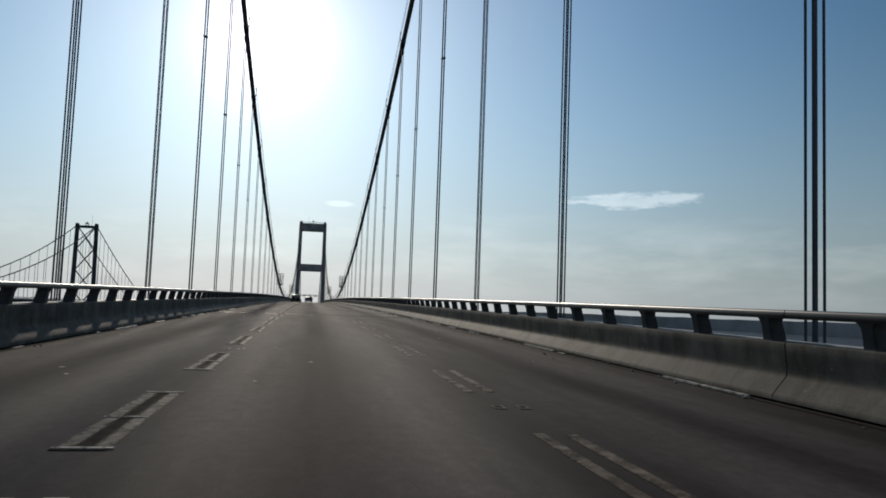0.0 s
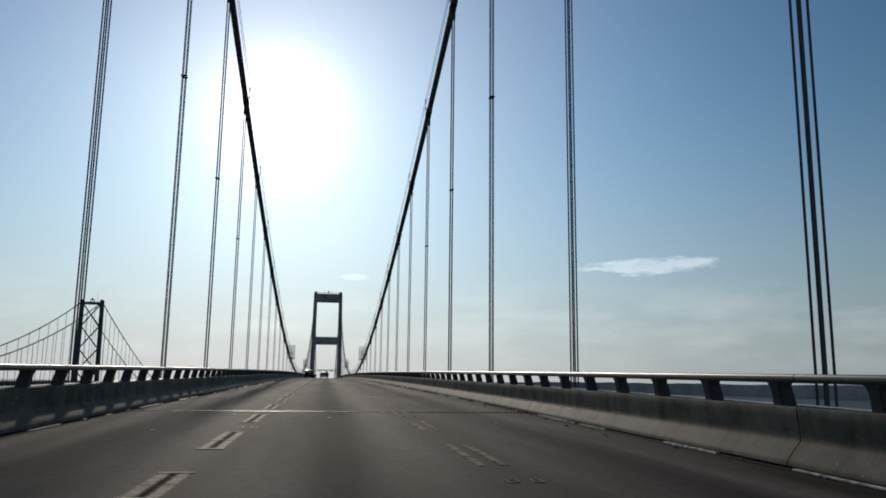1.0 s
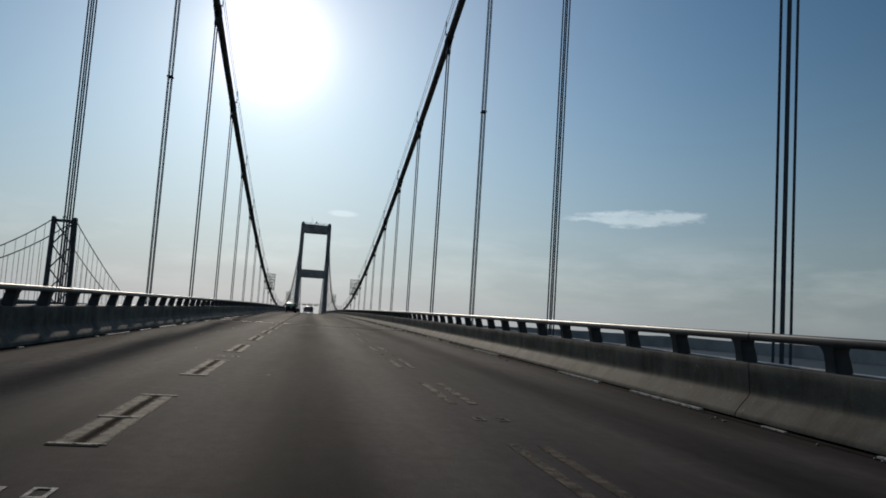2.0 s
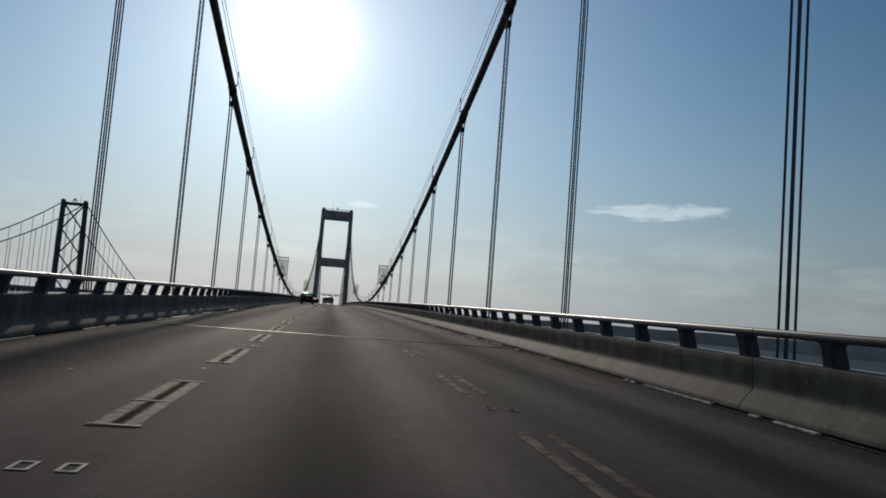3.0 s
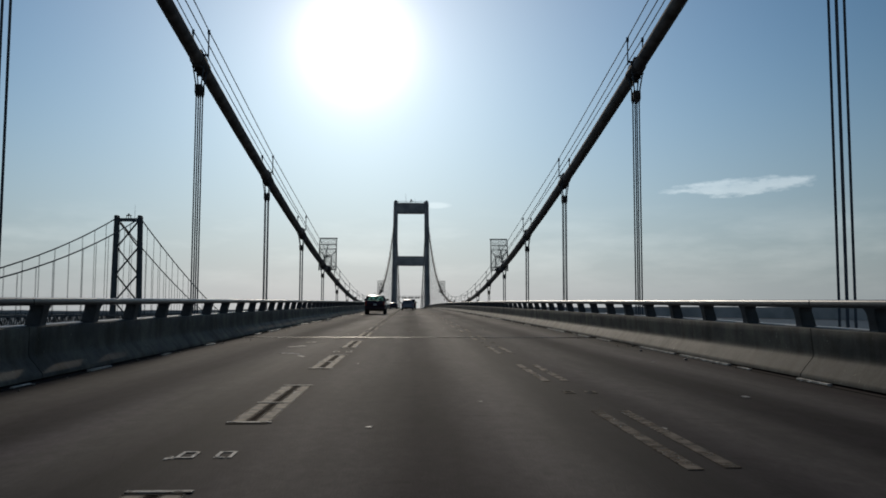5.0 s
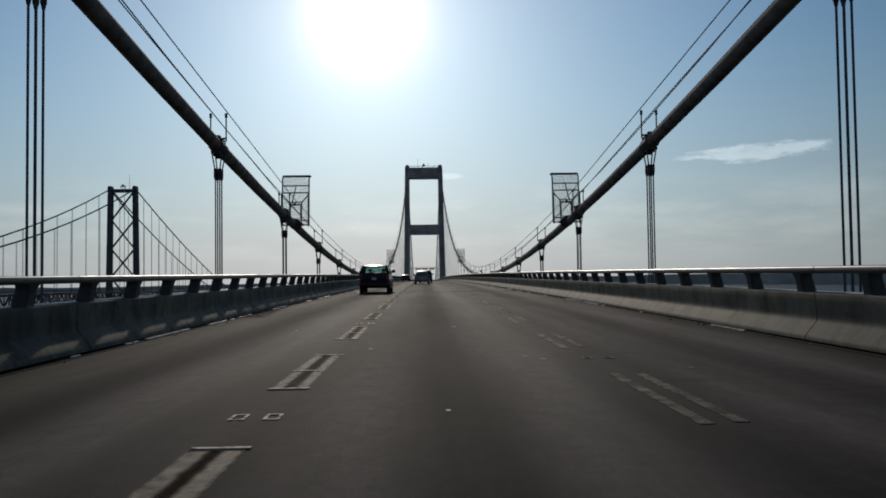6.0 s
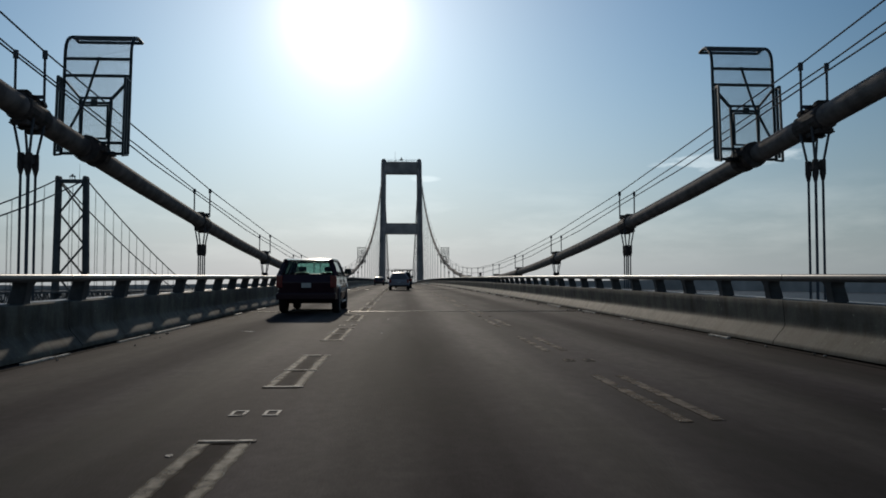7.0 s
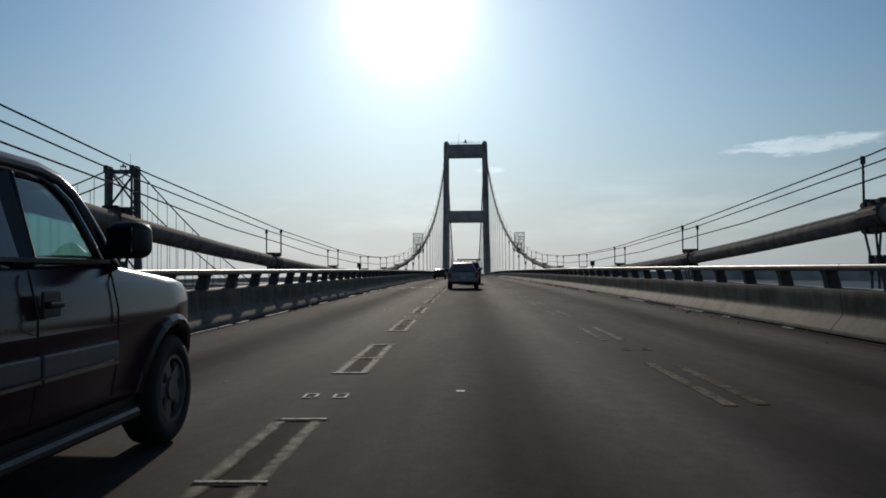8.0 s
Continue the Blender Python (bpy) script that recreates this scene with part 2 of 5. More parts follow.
    Lk.new(src, dark_marks.inputs["A"]); Lk.new(tr.outputs[0], dark_marks.inputs["B"])
    src = dark_marks.outputs["Result"]
    # mottled aggregate a hand's width across, and long faint paver seams
    mot = N.new("ShaderNodeTexNoise"); mot.inputs["Scale"].default_value = 7.0; mot.inputs["Detail"].default_value = 5; mot.inputs["Roughness"].default_value = 0.7
    mm = N.new("ShaderNodeMapping"); mm.inputs["Scale"].default_value = (1.0, 0.55, 1.0)
    Lk.new(tc.outputs["Object"], mm.inputs[0]); Lk.new(mm.outputs[0], mot.inputs["Vector"])
    mo = N.new("ShaderNodeMapRange"); mo.inputs["From Min"].default_value, mo.inputs["From Max"].default_value = 0.3, 0.7
    mo.inputs["To Min"].default_value, mo.inputs["To Max"].default_value = 0.72, 1.28
    Lk.new(mot.outputs["Fac"], mo.inputs["Value"])
    mt2 = N.new("ShaderNodeMix"); mt2.data_type = "RGBA"; mt2.blend_type = "MULTIPLY"; mt2.inputs["Factor"].default_value = 1
    Lk.new(src, mt2.inputs["A"]); Lk.new(mo.outputs[0], mt2.inputs["B"])
    src = mt2.outputs["Result"]
    mx = N.new("ShaderNodeMix"); mx.data_type = "RGBA"; mx.blend_type = "MULTIPLY"; mx.inputs["Factor"].default_value = 1
    Lk.new(src, mx.inputs["A"]); Lk.new(r.outputs[0], mx.inputs["B"])
    Lk.new(mx.outputs["Result"], b.inputs["Base Color"])
    r2 = N.new("ShaderNodeMapRange"); r2.inputs["From Min"].default_value = -1; r2.inputs["To Min"].default_value, r2.inputs["To Max"].default_value = 0.86, 0.94
    Lk.new(c.outputs[0], r2.inputs["Value"]); Lk.new(r2.outputs[0], b.inputs["Roughness"])
    # the wheel tracks are polished, the oily strips dull
    gl = N.new("ShaderNodeMapRange"); gl.inputs["From Min"].default_value, gl.inputs["From Max"].default_value = 0.62, 1.26
    gl.inputs["To Min"].default_value, gl.inputs["To Max"].default_value = 0.055, 0.118
    pol = N.new("ShaderNodeMapping"); pol.inputs["Scale"].default_value = (0.5, 0.05, 1.0)
    Lk.new(tc.outputs["Object"], pol.inputs[0])
    pn = N.new("ShaderNodeTexNoise"); pn.inputs["Scale"].default_value = 1.0; pn.inputs["Detail"].default_value = 3
    Lk.new(pol.outputs[0], pn.inputs["Vector"])
    pa = N.new("ShaderNodeMath"); pa.operation = "MULTIPLY_ADD"; pa.inputs[1].default_value, pa.inputs[2].default_value = 0.10, -0.05
    Lk.new(pn.outputs["Fac"], pa.inputs[0])
    ps = N.new("ShaderNodeMath"); ps.use_clamp = True
    Lk.new(cr.outputs[0], gl.inputs["Value"]); Lk.new(gl.outputs[0], ps.inputs[0]); Lk.new(pa.outputs[0], ps.inputs[1])
    Lk.new(ps.outputs[0], b.inputs["Specular IOR Level"])
    return m


def glass_material(name, tint, rough=0.02):
    m = bpy.data.materials.new(name)
    m.use_nodes = True
    b = m.node_tree.nodes["Principled BSDF"]
    b.inputs["Base Color"].default_value = (*tint, 1)
    b.inputs["Transmission Weight"].default_value = 1.0
    b.inputs["Roughness"].default_value = rough
    b.inputs["IOR"].default_value = 1.45
    return m


def mesh_material():
    """Fine woven wire: thin wires with holes between them."""
    m = bpy.data.materials.new("wire_mesh")
    m.use_nodes = True
    nt = m.node_tree
    N, Lk = nt.nodes, nt.links
    b = N["Principled BSDF"]
    b.inputs["Base Color"].default_value = (0.16, 0.17, 0.17, 1)
    b.inputs["Metallic"].default_value, b.inputs["Roughness"].default_value = 0.5, 0.6
    tc = N.new("ShaderNodeTexCoord")
    sep = N.new("ShaderNodeSeparateXYZ"); Lk.new(tc.outputs["Object"], sep.inputs[0])
    res = []
    for ax in ("X", "Z"):
        f = N.new("ShaderNodeMath"); f.operation = "MULTIPLY"; f.inputs[1].default_value = 40.0
        Lk.new(sep.outputs[ax], f.inputs[0])
        g = N.new("ShaderNodeMath"); g.operation = "FRACT"; Lk.new(f.outputs[0], g.inputs[0])
        h = N.new("ShaderNodeMath"); h.operation = "LESS_THAN"; h.inputs[1].default_value = 0.2
        Lk.new(g.outputs[0], h.inputs[0]); res.append(h.outputs[0])
    o = N.new("ShaderNodeMath"); o.operation = "MAXIMUM"
    Lk.new(res[0], o.inputs[0]); Lk.new(res[1], o.inputs[1])
    Lk.new(o.outputs[0], b.inputs["Alpha"])
    return m


def worn(m, keep, scale=7.0, soft=0.12):
    """Paint worn through in patches to the surface below."""
    nt = m.node_tree
    N, Lk = nt.nodes, nt.links
    tc = N.new("ShaderNodeTexCoord")
    oi = N.new("ShaderNodeObjectInfo")
    of = N.new("ShaderNodeVectorMath"); of.operation = "ADD"
    Lk.new(tc.outputs["Object"], of.inputs[0])
    ml = N.new("ShaderNodeMath"); ml.operation = "MULTIPLY"; ml.inputs[1].default_value = 90.0
    Lk.new(oi.outputs["Random"], ml.inputs[0]); Lk.new(ml.outputs[0], of.inputs[1])
    nz = N.new("ShaderNodeTexNoise"); nz.inputs["Scale"].default_value = scale; nz.inputs["Detail"].default_value = 7; nz.inputs["Roughness"].default_value = 0.7
    Lk.new(of.outputs[0], nz.inputs["Vector"])
    mr = N.new("ShaderNodeMapRange"); mr.inputs["From Min"].default_value, mr.inputs["From Max"].default_value = 0.68 - keep * 0.35 - soft / 2, 0.68 - keep * 0.35 + soft / 2
    Lk.new(nz.outputs["Fac"], mr.inputs["Value"])
    Lk.new(mr.outputs[0], N["Principled BSDF"].inputs["Alpha"])
    return m


def flecked(m, color, scale=14.0, level=0.70):
    """Pale chips and lime stains scattered over a surface, with thin rusty runs."""
    nt = m.node_tree
    N, Lk = nt.nodes, nt.links
    b = N["Principled BSDF"]
    src = b.inputs["Base Color"].links[0].from_socket
    tc = N.new("ShaderNodeTexCoord")
    oi = N.new("ShaderNodeObjectInfo")
    ml = N.new("ShaderNodeMath"); ml.operation = "MULTIPLY"; ml.inputs[1].default_value = 70.0
    Lk.new(oi.outputs["Random"], ml.inputs[0])
    of = N.new("ShaderNodeVectorMath"); of.operation = "ADD"
    Lk.new(tc.outputs["Object"], of.inputs[0]); Lk.new(ml.outputs[0], of.inputs[1])
    n1 = N.new("ShaderNodeTexNoise"); n1.inputs["Scale"].default_value = scale; n1.inputs["Detail"].default_value = 3
    Lk.new(of.outputs[0], n1.inputs["Vector"])
    n2 = N.new("ShaderNodeTexNoise"); n2.inputs["Scale"].default_value = 0.8; n2.inputs["Detail"].default_value = 3
    Lk.new(of.outputs[0], n2.inputs["Vector"])
    ad = N.new("ShaderNodeMath"); ad.operation = "MULTIPLY_ADD"; ad.inputs[1].default_value = 0.35
    Lk.new(n2.outputs["Fac"], ad.inputs[0]); Lk.new(n1.outputs["Fac"], ad.inputs[2])
    mr = N.new("ShaderNodeMapRange"); mr.inputs["From Min"].default_value, mr.inputs["From Max"].default_value = level + 0.175, level + 0.235
    Lk.new(ad.outputs[0], mr.inputs["Value"])
    mx = N.new("ShaderNodeMix"); mx.data_type = "RGBA"; mx.inputs["B"].default_value = (*color, 1)
    Lk.new(mr.outputs[0], mx.inputs["Factor"]); Lk.new(src, mx.inputs["A"])
    mp = N.new("ShaderNodeMapping"); mp.inputs["Scale"].default_value = (0.6, 1.7, 0.6)
    Lk.new(of.outputs[0], mp.inputs[0])
    n3 = N.new("ShaderNodeTexNoise"); n3.inputs["Scale"].default_value = 1.6; n3.inputs["Detail"].default_value = 5; n3.inputs["Roughness"].default_value = 0.65
    Lk.new(mp.outputs[0], n3.inputs["Vector"])
    cr = N.new("ShaderNodeValToRGB")
    e = cr.color_ramp.elements
    e[0].position, e[0].color = 0.32, (0.50, 0.45, 0.38, 1)
    e[1].position, e[1].color = 0.55, (1.04, 1.03, 1.0, 1)
    Lk.new(n3.outputs["Fac"], cr.inputs["Fac"])
    run = N.new("ShaderNodeMix"); run.data_type = "RGBA"; run.blend_type = "MULTIPLY"; run.inputs["Factor"].default_value = 0.8
    Lk.new(mx.outputs["Result"], run.inputs["A"]); Lk.new(cr.outputs[0], run.inputs["B"])
    Lk.new(run.outputs["Result"], b.inputs["Base Color"])
    return m


ASPHALT = asphalt_material()
CONCRETE = flecked(material("parapet_concrete", (0.154, 0.147, 0.124), 0.7, 0, 0.3, 2.2, 0.15, 34.0, dark=(0.078, 0.078, 0.074), stretch=(1, 0.6, 0.8), spec=0.05), (0.33, 0.32, 0.28))
ALUMINIUM = material("rail_aluminium", (0.055, 0.055, 0.058), 0.38, 0.0, 0.2, 2.0, 0.05, 50.0, spec=0.4)
POST_METAL = material("post_cast_metal", (0.055, 0.057, 0.06), 0.65, 0.2, 0.25, 4.0, 0.2, 50.0)
TOWER_PAINT = material("tower_paint", (0.44, 0.395, 0.375), 0.62, 0.0, 0.22, 0.25, 0.1, 6.0, spec=0.2)
CABLE_PAINT = material("cable_paint", (0.225, 0.198, 0.185), 0.85, 0.0, 0.25, 2.5, 0.3, 30.0, spec=0.15)
CLAMP_STEEL = material("clamp_steel", (0.095, 0.08, 0.074), 0.8, 0.0, 0.3, 6.0, 0.3, 40.0, spec=0.15)
ROPE_STEEL = material("rope_steel", (0.105, 0.118, 0.138), 0.75, 0.0, 0.1, 0.6, 0.0, 20.0, spec=0.15)
GATE_STEEL = material("gate_steel", (0.04, 0.053, 0.057), 0.55, 0.2, 0.2, 5.0, 0.1, 50.0)
MESH = mesh_material()
JOINT_STEEL = material("joint_steel", (0.085, 0.075, 0.062), 0.38, 0.0, 0.25, 6.0, 0.2, 60.0, spec=0.3)
PAINT_WHITE = worn(material("worn_white_paint", (0.46, 0.43, 0.38), 0.7, 0, 0.3, 9.0, 0.3, 70.0, spec=0.2), 0.72, 9.0)
PAINT_GREY = worn(material("faded_line_paint", (0.15, 0.125, 0.092), 0.8, 0, 0.42, 5.0, 0.3, 60.0, spec=0.12), 0.85, 4.0, 0.25)
PAINT_TAN = worn(material("faded_tan_paint", (0.20, 0.16, 0.12), 0.8, 0, 0.4, 4.0, 0.3, 60.0, spec=0.10), 0.72, 3.0, 0.32)
# sunlight on the parapet's top, put into a pale colour
SUNLIT_STRIP = material("pale_sunlit_strip", (0.52, 0.50, 0.46), 0.5, 0, 0.2, 2.0, 0.2, 40.0, spec=0.5)
# white for the light through the slots under the parapets, broken in patches
SLOT_LIGHT = worn(material("chipped_white_slot_light", (0.62, 0.59, 0.53), 0.6, 0, 0.3, 7.0, 0.3, 60.0, spec=0.3), 0.8, 8.0)
def line_material(name, inner, outer, core, keep, color=(0.235, 0.195, 0.145)):
    """Two soft strips of tan paint beside a rusty worn core, across the line's width."""
    m = worn(material(name, color, 0.8, 0, 0.42, 5.0, 0.3, 60.0, spec=0.12), keep, 4.0, 0.3)
    nt = m.node_tree
    N, Lk = nt.nodes, nt.links
    b = N["Principled BSDF"]
    paint, holes = b.inputs["Base Color"].links[0].from_socket, b.inputs["Alpha"].links[0].from_socket
    tc = N.new("ShaderNodeTexCoord")
    sep = N.new("ShaderNodeSeparateXYZ"); Lk.new(tc.outputs["Object"], sep.inputs[0])
    nz = N.new("ShaderNodeTexNoise"); nz.inputs["Scale"].default_value = 6.0; nz.inputs["Detail"].default_value = 5
    Lk.new(tc.outputs["Object"], nz.inputs["Vector"])
    wob = N.new("ShaderNodeMath"); wob.operation = "MULTIPLY_ADD"; wob.inputs[1].default_value = 0.07; wob.inputs[2].default_value = -0.02
    Lk.new(nz.outputs["Fac"], wob.inputs[0])
    ad = N.new("ShaderNodeMath"); Lk.new(sep.outputs["X"], ad.inputs[0]); Lk.new(wob.outputs[0], ad.inputs[1])
    dist = N.new("ShaderNodeMath"); dist.operation = "ABSOLUTE"; Lk.new(ad.outputs[0], dist.inputs[0])
    def ramp(stops):
        cr = N.new("ShaderNodeValToRGB")
        e = cr.color_ramp.elements
        e[0].position, e[0].color = stops[0][0], (stops[0][1],) * 3 + (1,)
        e[1].position, e[1].color = stops[-1][0], (stops[-1][1],) * 3 + (1,)
        for pos, v in stops[1:-1]:
            e.new(pos).color = (v, v, v, 1)
        Lk.new(dist.outputs[0], cr.inputs["Fac"])
        return cr.outputs[0]
    full = ramp(((0.0, 0.0), (inner, 0.05), (inner + 0.05, 1.0), (1.0, 1.0)))
    body = ramp(((0.0, core), (inner, core), (inner + 0.04, 1.0), (outer - 0.02, 1.0), (outer + 0.02, 0.0), (1.0, 0.0)))
    mx = N.new("ShaderNodeMix"); mx.data_type = "RGBA"; mx.inputs["A"].default_value = (0.034, 0.022, 0.016, 1)
    gl = N.new("ShaderNodeMath"); gl.operation = "MULTIPLY"; gl.inputs[1].default_value = 0.14
    Lk.new(full, gl.inputs[0]); Lk.new(gl.outputs[0], b.inputs["Specular IOR Level"])
    Lk.new(full, mx.inputs["Factor"]); Lk.new(paint, mx.inputs["B"]); Lk.new(mx.outputs["Result"], b.inputs["Base Color"])
    ml = N.new("ShaderNodeMath"); ml.operation = "MULTIPLY"
    Lk.new(holes, ml.inputs[0]); Lk.new(body, ml.inputs[1]); Lk.new(ml.outputs[0], b.inputs["Alpha"])
    return m


LINES = [line_material("thin_line_paint", 0.08, 0.19, 0.12, 0.9, (0.30, 0.265, 0.205)), line_material("faded_line_paint_soft", 0.05, 0.185, 0.25, 0.9), line_material("kept_line_paint", 0.035, 0.185, 0.42, 1.0)]


def smear_material():
    """Thin pale smear, torn by the grain of the road and fading towards its rim."""
    m = worn(material("pale_smear", (0.52, 0.50, 0.48), 0.8, 0, 0.4, 6.0, 0.2, 60.0, spec=0.1), 0.6, 5.0, 0.5)
    nt = m.node_tree
    N, Lk = nt.nodes, nt.links
    b = N["Principled BSDF"]
    src = b.inputs["Alpha"].links[0].from_socket
    tc = N.new("ShaderNodeTexCoord")
    gr = N.new("ShaderNodeVectorMath"); gr.operation = "SUBTRACT"; gr.inputs[1].default_value = (0.5, 0.5, 0.0)
    Lk.new(tc.outputs["Generated"], gr.inputs[0])
    fl = N.new("ShaderNodeVectorMath"); fl.operation = "MULTIPLY"; fl.inputs[1].default_value = (1.0, 1.0, 0.0)
    Lk.new(gr.outputs[0], fl.inputs[0])
    ln = N.new("ShaderNodeVectorMath"); ln.operation = "LENGTH"
    Lk.new(fl.outputs[0], ln.inputs[0])
    mr = N.new("ShaderNodeMapRange"); mr.interpolation_type = "SMOOTHSTEP"
    mr.inputs["From Min"].default_value, mr.inputs["From Max"].default_value = 0.12, 0.46
    mr.inputs["To Min"].default_value, mr.inputs["To Max"].default_value = 0.9, 0.0
    Lk.new(ln.outputs["Value"], mr.inputs["Value"])
    ml = N.new("ShaderNodeMath"); ml.operation = "MULTIPLY"
    Lk.new(src, ml.inputs[0]); Lk.new(mr.outputs[0], ml.inputs[1]); Lk.new(ml.outputs[0], b.inputs["Alpha"])
    return m


SMEAR = smear_material()
GRIT = material("pale_grit", (0.34, 0.31, 0.27), 0.9, 0, 0.4, 20.0, 0.3, 60.0)
# near-black for the dirty gutters and for the line bars' painted shadows
GUTTER_AND_SHADOW = material("dirty_gutter_and_bar_shadow", (0.014, 0.013, 0.012), 0.9, 0, 0.4, 3.0, 0.3, 40.0, spec=0.03)
SEALER = material("black_sealer", (0.012, 0.012, 0.013), 0.5, 0, 0.3, 5.0, 0.2, 50.0)
WATER = material("bay_water", (0.045, 0.055, 0.058), 0.55, 0, 0.2, 0.01, 0.7, 0.5, bdist=0.6, spec=0.17)
# distance haze over the shore is put into this pale base colour
SHORE = material("far_shore_painted_haze", (0.50, 0.47, 0.45), 0.95, 0, 0.15, 0.01, 0.0)
SPAN_PAINT = material("old_span_paint", (0.11, 0.12, 0.125), 0.9, 0, 0.15, 0.3, 0.0, spec=0.1)


# ---- building helpers ----
def part(name, bm, mat, parent=None, label="", smooth=False):
    me = bpy.data.meshes.new(name)
    bmesh.ops.recalc_face_normals(bm, faces=bm.faces)
    bm.to_mesh(me)
    bm.free()
    me.materials.append(mat)
    if smooth:
        me.shade_smooth()
    ob = new(name, me)
    if parent is not None:
        ob.parent = parent
    if label:
        tagged(ob, label)
    return ob


def share(name, me, parent, m=None):
    ob = new(name, me)
    ob.parent = parent
    if m is not None:
        ob.matrix_local = m
    return ob


def empty(name, m, label, category, group="", kind=""):
    ob = new(name)
    ob.matrix_world = m
    return tagged(ob, label, category, group, kind)


def box(bm, x0, x1, y0, y1, z0, z1, m=None, bevel=0.0):
    r = bmesh.ops.create_cube(bm, size=1.0)
    vs = r["verts"]
    for v in vs:
        v.co = Vector(((x0 + x1) / 2 + v.co.x * (x1 - x0), (y0 + y1) / 2 + v.co.y * (y1 - y0), (z0 + z1) / 2 + v.co.z * (z1 - z0)))
    if bevel:
        es = list({e for v in vs for e in v.link_edges})
        vs = list({v for f in bmesh.ops.bevel(bm, geom=es, offset=bevel, segments=2, affect="EDGES", profile=0.6)["faces"] for v in f.verts} | {v for v in vs if v.is_valid})
    if m is not None:
        bmesh.ops.transform(bm, matrix=m, verts=vs)
    return vs


def rod(bm, a, b, r, n=8, r2=None):
    a, b = Vector(a), Vector(b)
    d = b - a
    m = Matrix.Translation((a + b) / 2) @ d.to_track_quat("Z", "Y").to_matrix().to_4x4()
    return bmesh.ops.create_cone(bm, cap_ends=True, segments=n, radius1=r, radius2=r if r2 is None else r2, depth=d.length, matrix=m)["verts"]


def bar(bm, a, b, w, t=None):
    """A square bar from a to b."""
    a, b = Vector(a), Vector(b)
    d = b - a
    m = Matrix.Translation((a + b) / 2) @ d.to_track_quat("Z", "Y").to_matrix().to_4x4()
    return box(bm, -w / 2, w / 2, -(t or w) / 2, (t or w) / 2, -d.length / 2, d.length / 2, m)


def sweep(bm, pts, r, n=10):
    """A round tube along points."""
    rings = []
    for i, p in enumerate(pts):
        p = Vector(p)
        d = (Vector(pts[min(i + 1, len(pts) - 1)]) - Vector(pts[max(i - 1, 0)])).normalized()
        side = Vector((1, 0, 0)) if abs(d.x) < 0.9 else Vector((0, 0, 1))
        u = d.cross(side).normalized()
        v = d.cross(u)
        rings.append([bm.verts.new(p + r * (math.cos(2 * math.pi * k / n) * u + math.sin(2 * math.pi * k / n) * v)) for k in range(n)])
    for a, b in zip(rings, rings[1:]):
        for k in range(n):
            bm.faces.new((a[k], a[(k + 1) % n], b[(k + 1) % n], b[k]))
    bm.faces.new(rings[0])
    bm.faces.new(rings[-1][::-1])


def prism(bm, outline, y0, y1):
    """An outline in x and z, drawn out from y0 to y1."""
    a = [bm.verts.new((x, y0, z)) for x, z in outline]
    b = [bm.verts.new((x, y1, z)) for x, z in outline]
    n = len(outline)
    for i in range(n):
        bm.faces.new((a[i], a[(i + 1) % n], b[(i + 1) % n], b[i]))
    bm.faces.new(a[::-1])
    bm.faces.new(b)


def on_deck(y, x=0.0, dz=0.0):
    return pose(x, y, deck(y) + dz, math.degrees(math.atan(slope(y))))


# ---- water and far shore ----
def build_water():
    bm = bmesh.new()
    rings = [0, 60, 200, 600, 1500, 3000, 4950]
    prev = None
    n = 72
    for r in rings:
        ring = [bm.verts.new((r * math.sin(2 * math.pi * k / n), M + r * math.cos(2 * math.pi * k / n), -58)) for k in range(n)] if r else [bm.verts.new((0, M, -58))]
        if prev:
            for k in range(n):
                k2 = (k + 1) % n
                bm.faces.new((prev[0], ring[k], ring[k2]) if len(prev) == 1 else (prev[k], ring[k], ring[k2], prev[k2]))
        prev = ring
    tagged(part("water", bm, WATER), "wide grey-blue bay water with small waves", "water", kind="structure")
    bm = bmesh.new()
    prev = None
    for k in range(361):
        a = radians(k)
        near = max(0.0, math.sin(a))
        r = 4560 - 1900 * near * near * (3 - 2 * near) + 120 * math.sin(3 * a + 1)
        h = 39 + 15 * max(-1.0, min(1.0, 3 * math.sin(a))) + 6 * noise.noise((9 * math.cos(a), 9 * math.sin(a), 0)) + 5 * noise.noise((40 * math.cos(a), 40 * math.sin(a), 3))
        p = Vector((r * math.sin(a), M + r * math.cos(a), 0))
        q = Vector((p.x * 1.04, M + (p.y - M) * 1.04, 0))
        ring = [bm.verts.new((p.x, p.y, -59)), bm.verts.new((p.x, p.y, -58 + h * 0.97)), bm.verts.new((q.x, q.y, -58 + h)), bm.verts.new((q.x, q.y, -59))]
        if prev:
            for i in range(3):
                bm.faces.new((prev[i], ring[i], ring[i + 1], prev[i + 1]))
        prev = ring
    tagged(part("backdrop", bm, SHORE), "low wooded far shore with pale haze painted into its colour", "far shore", kind="structure")


build_water()

# ---- road deck ----
Y0, Y1 = -8 * PANEL, 60 * PANEL


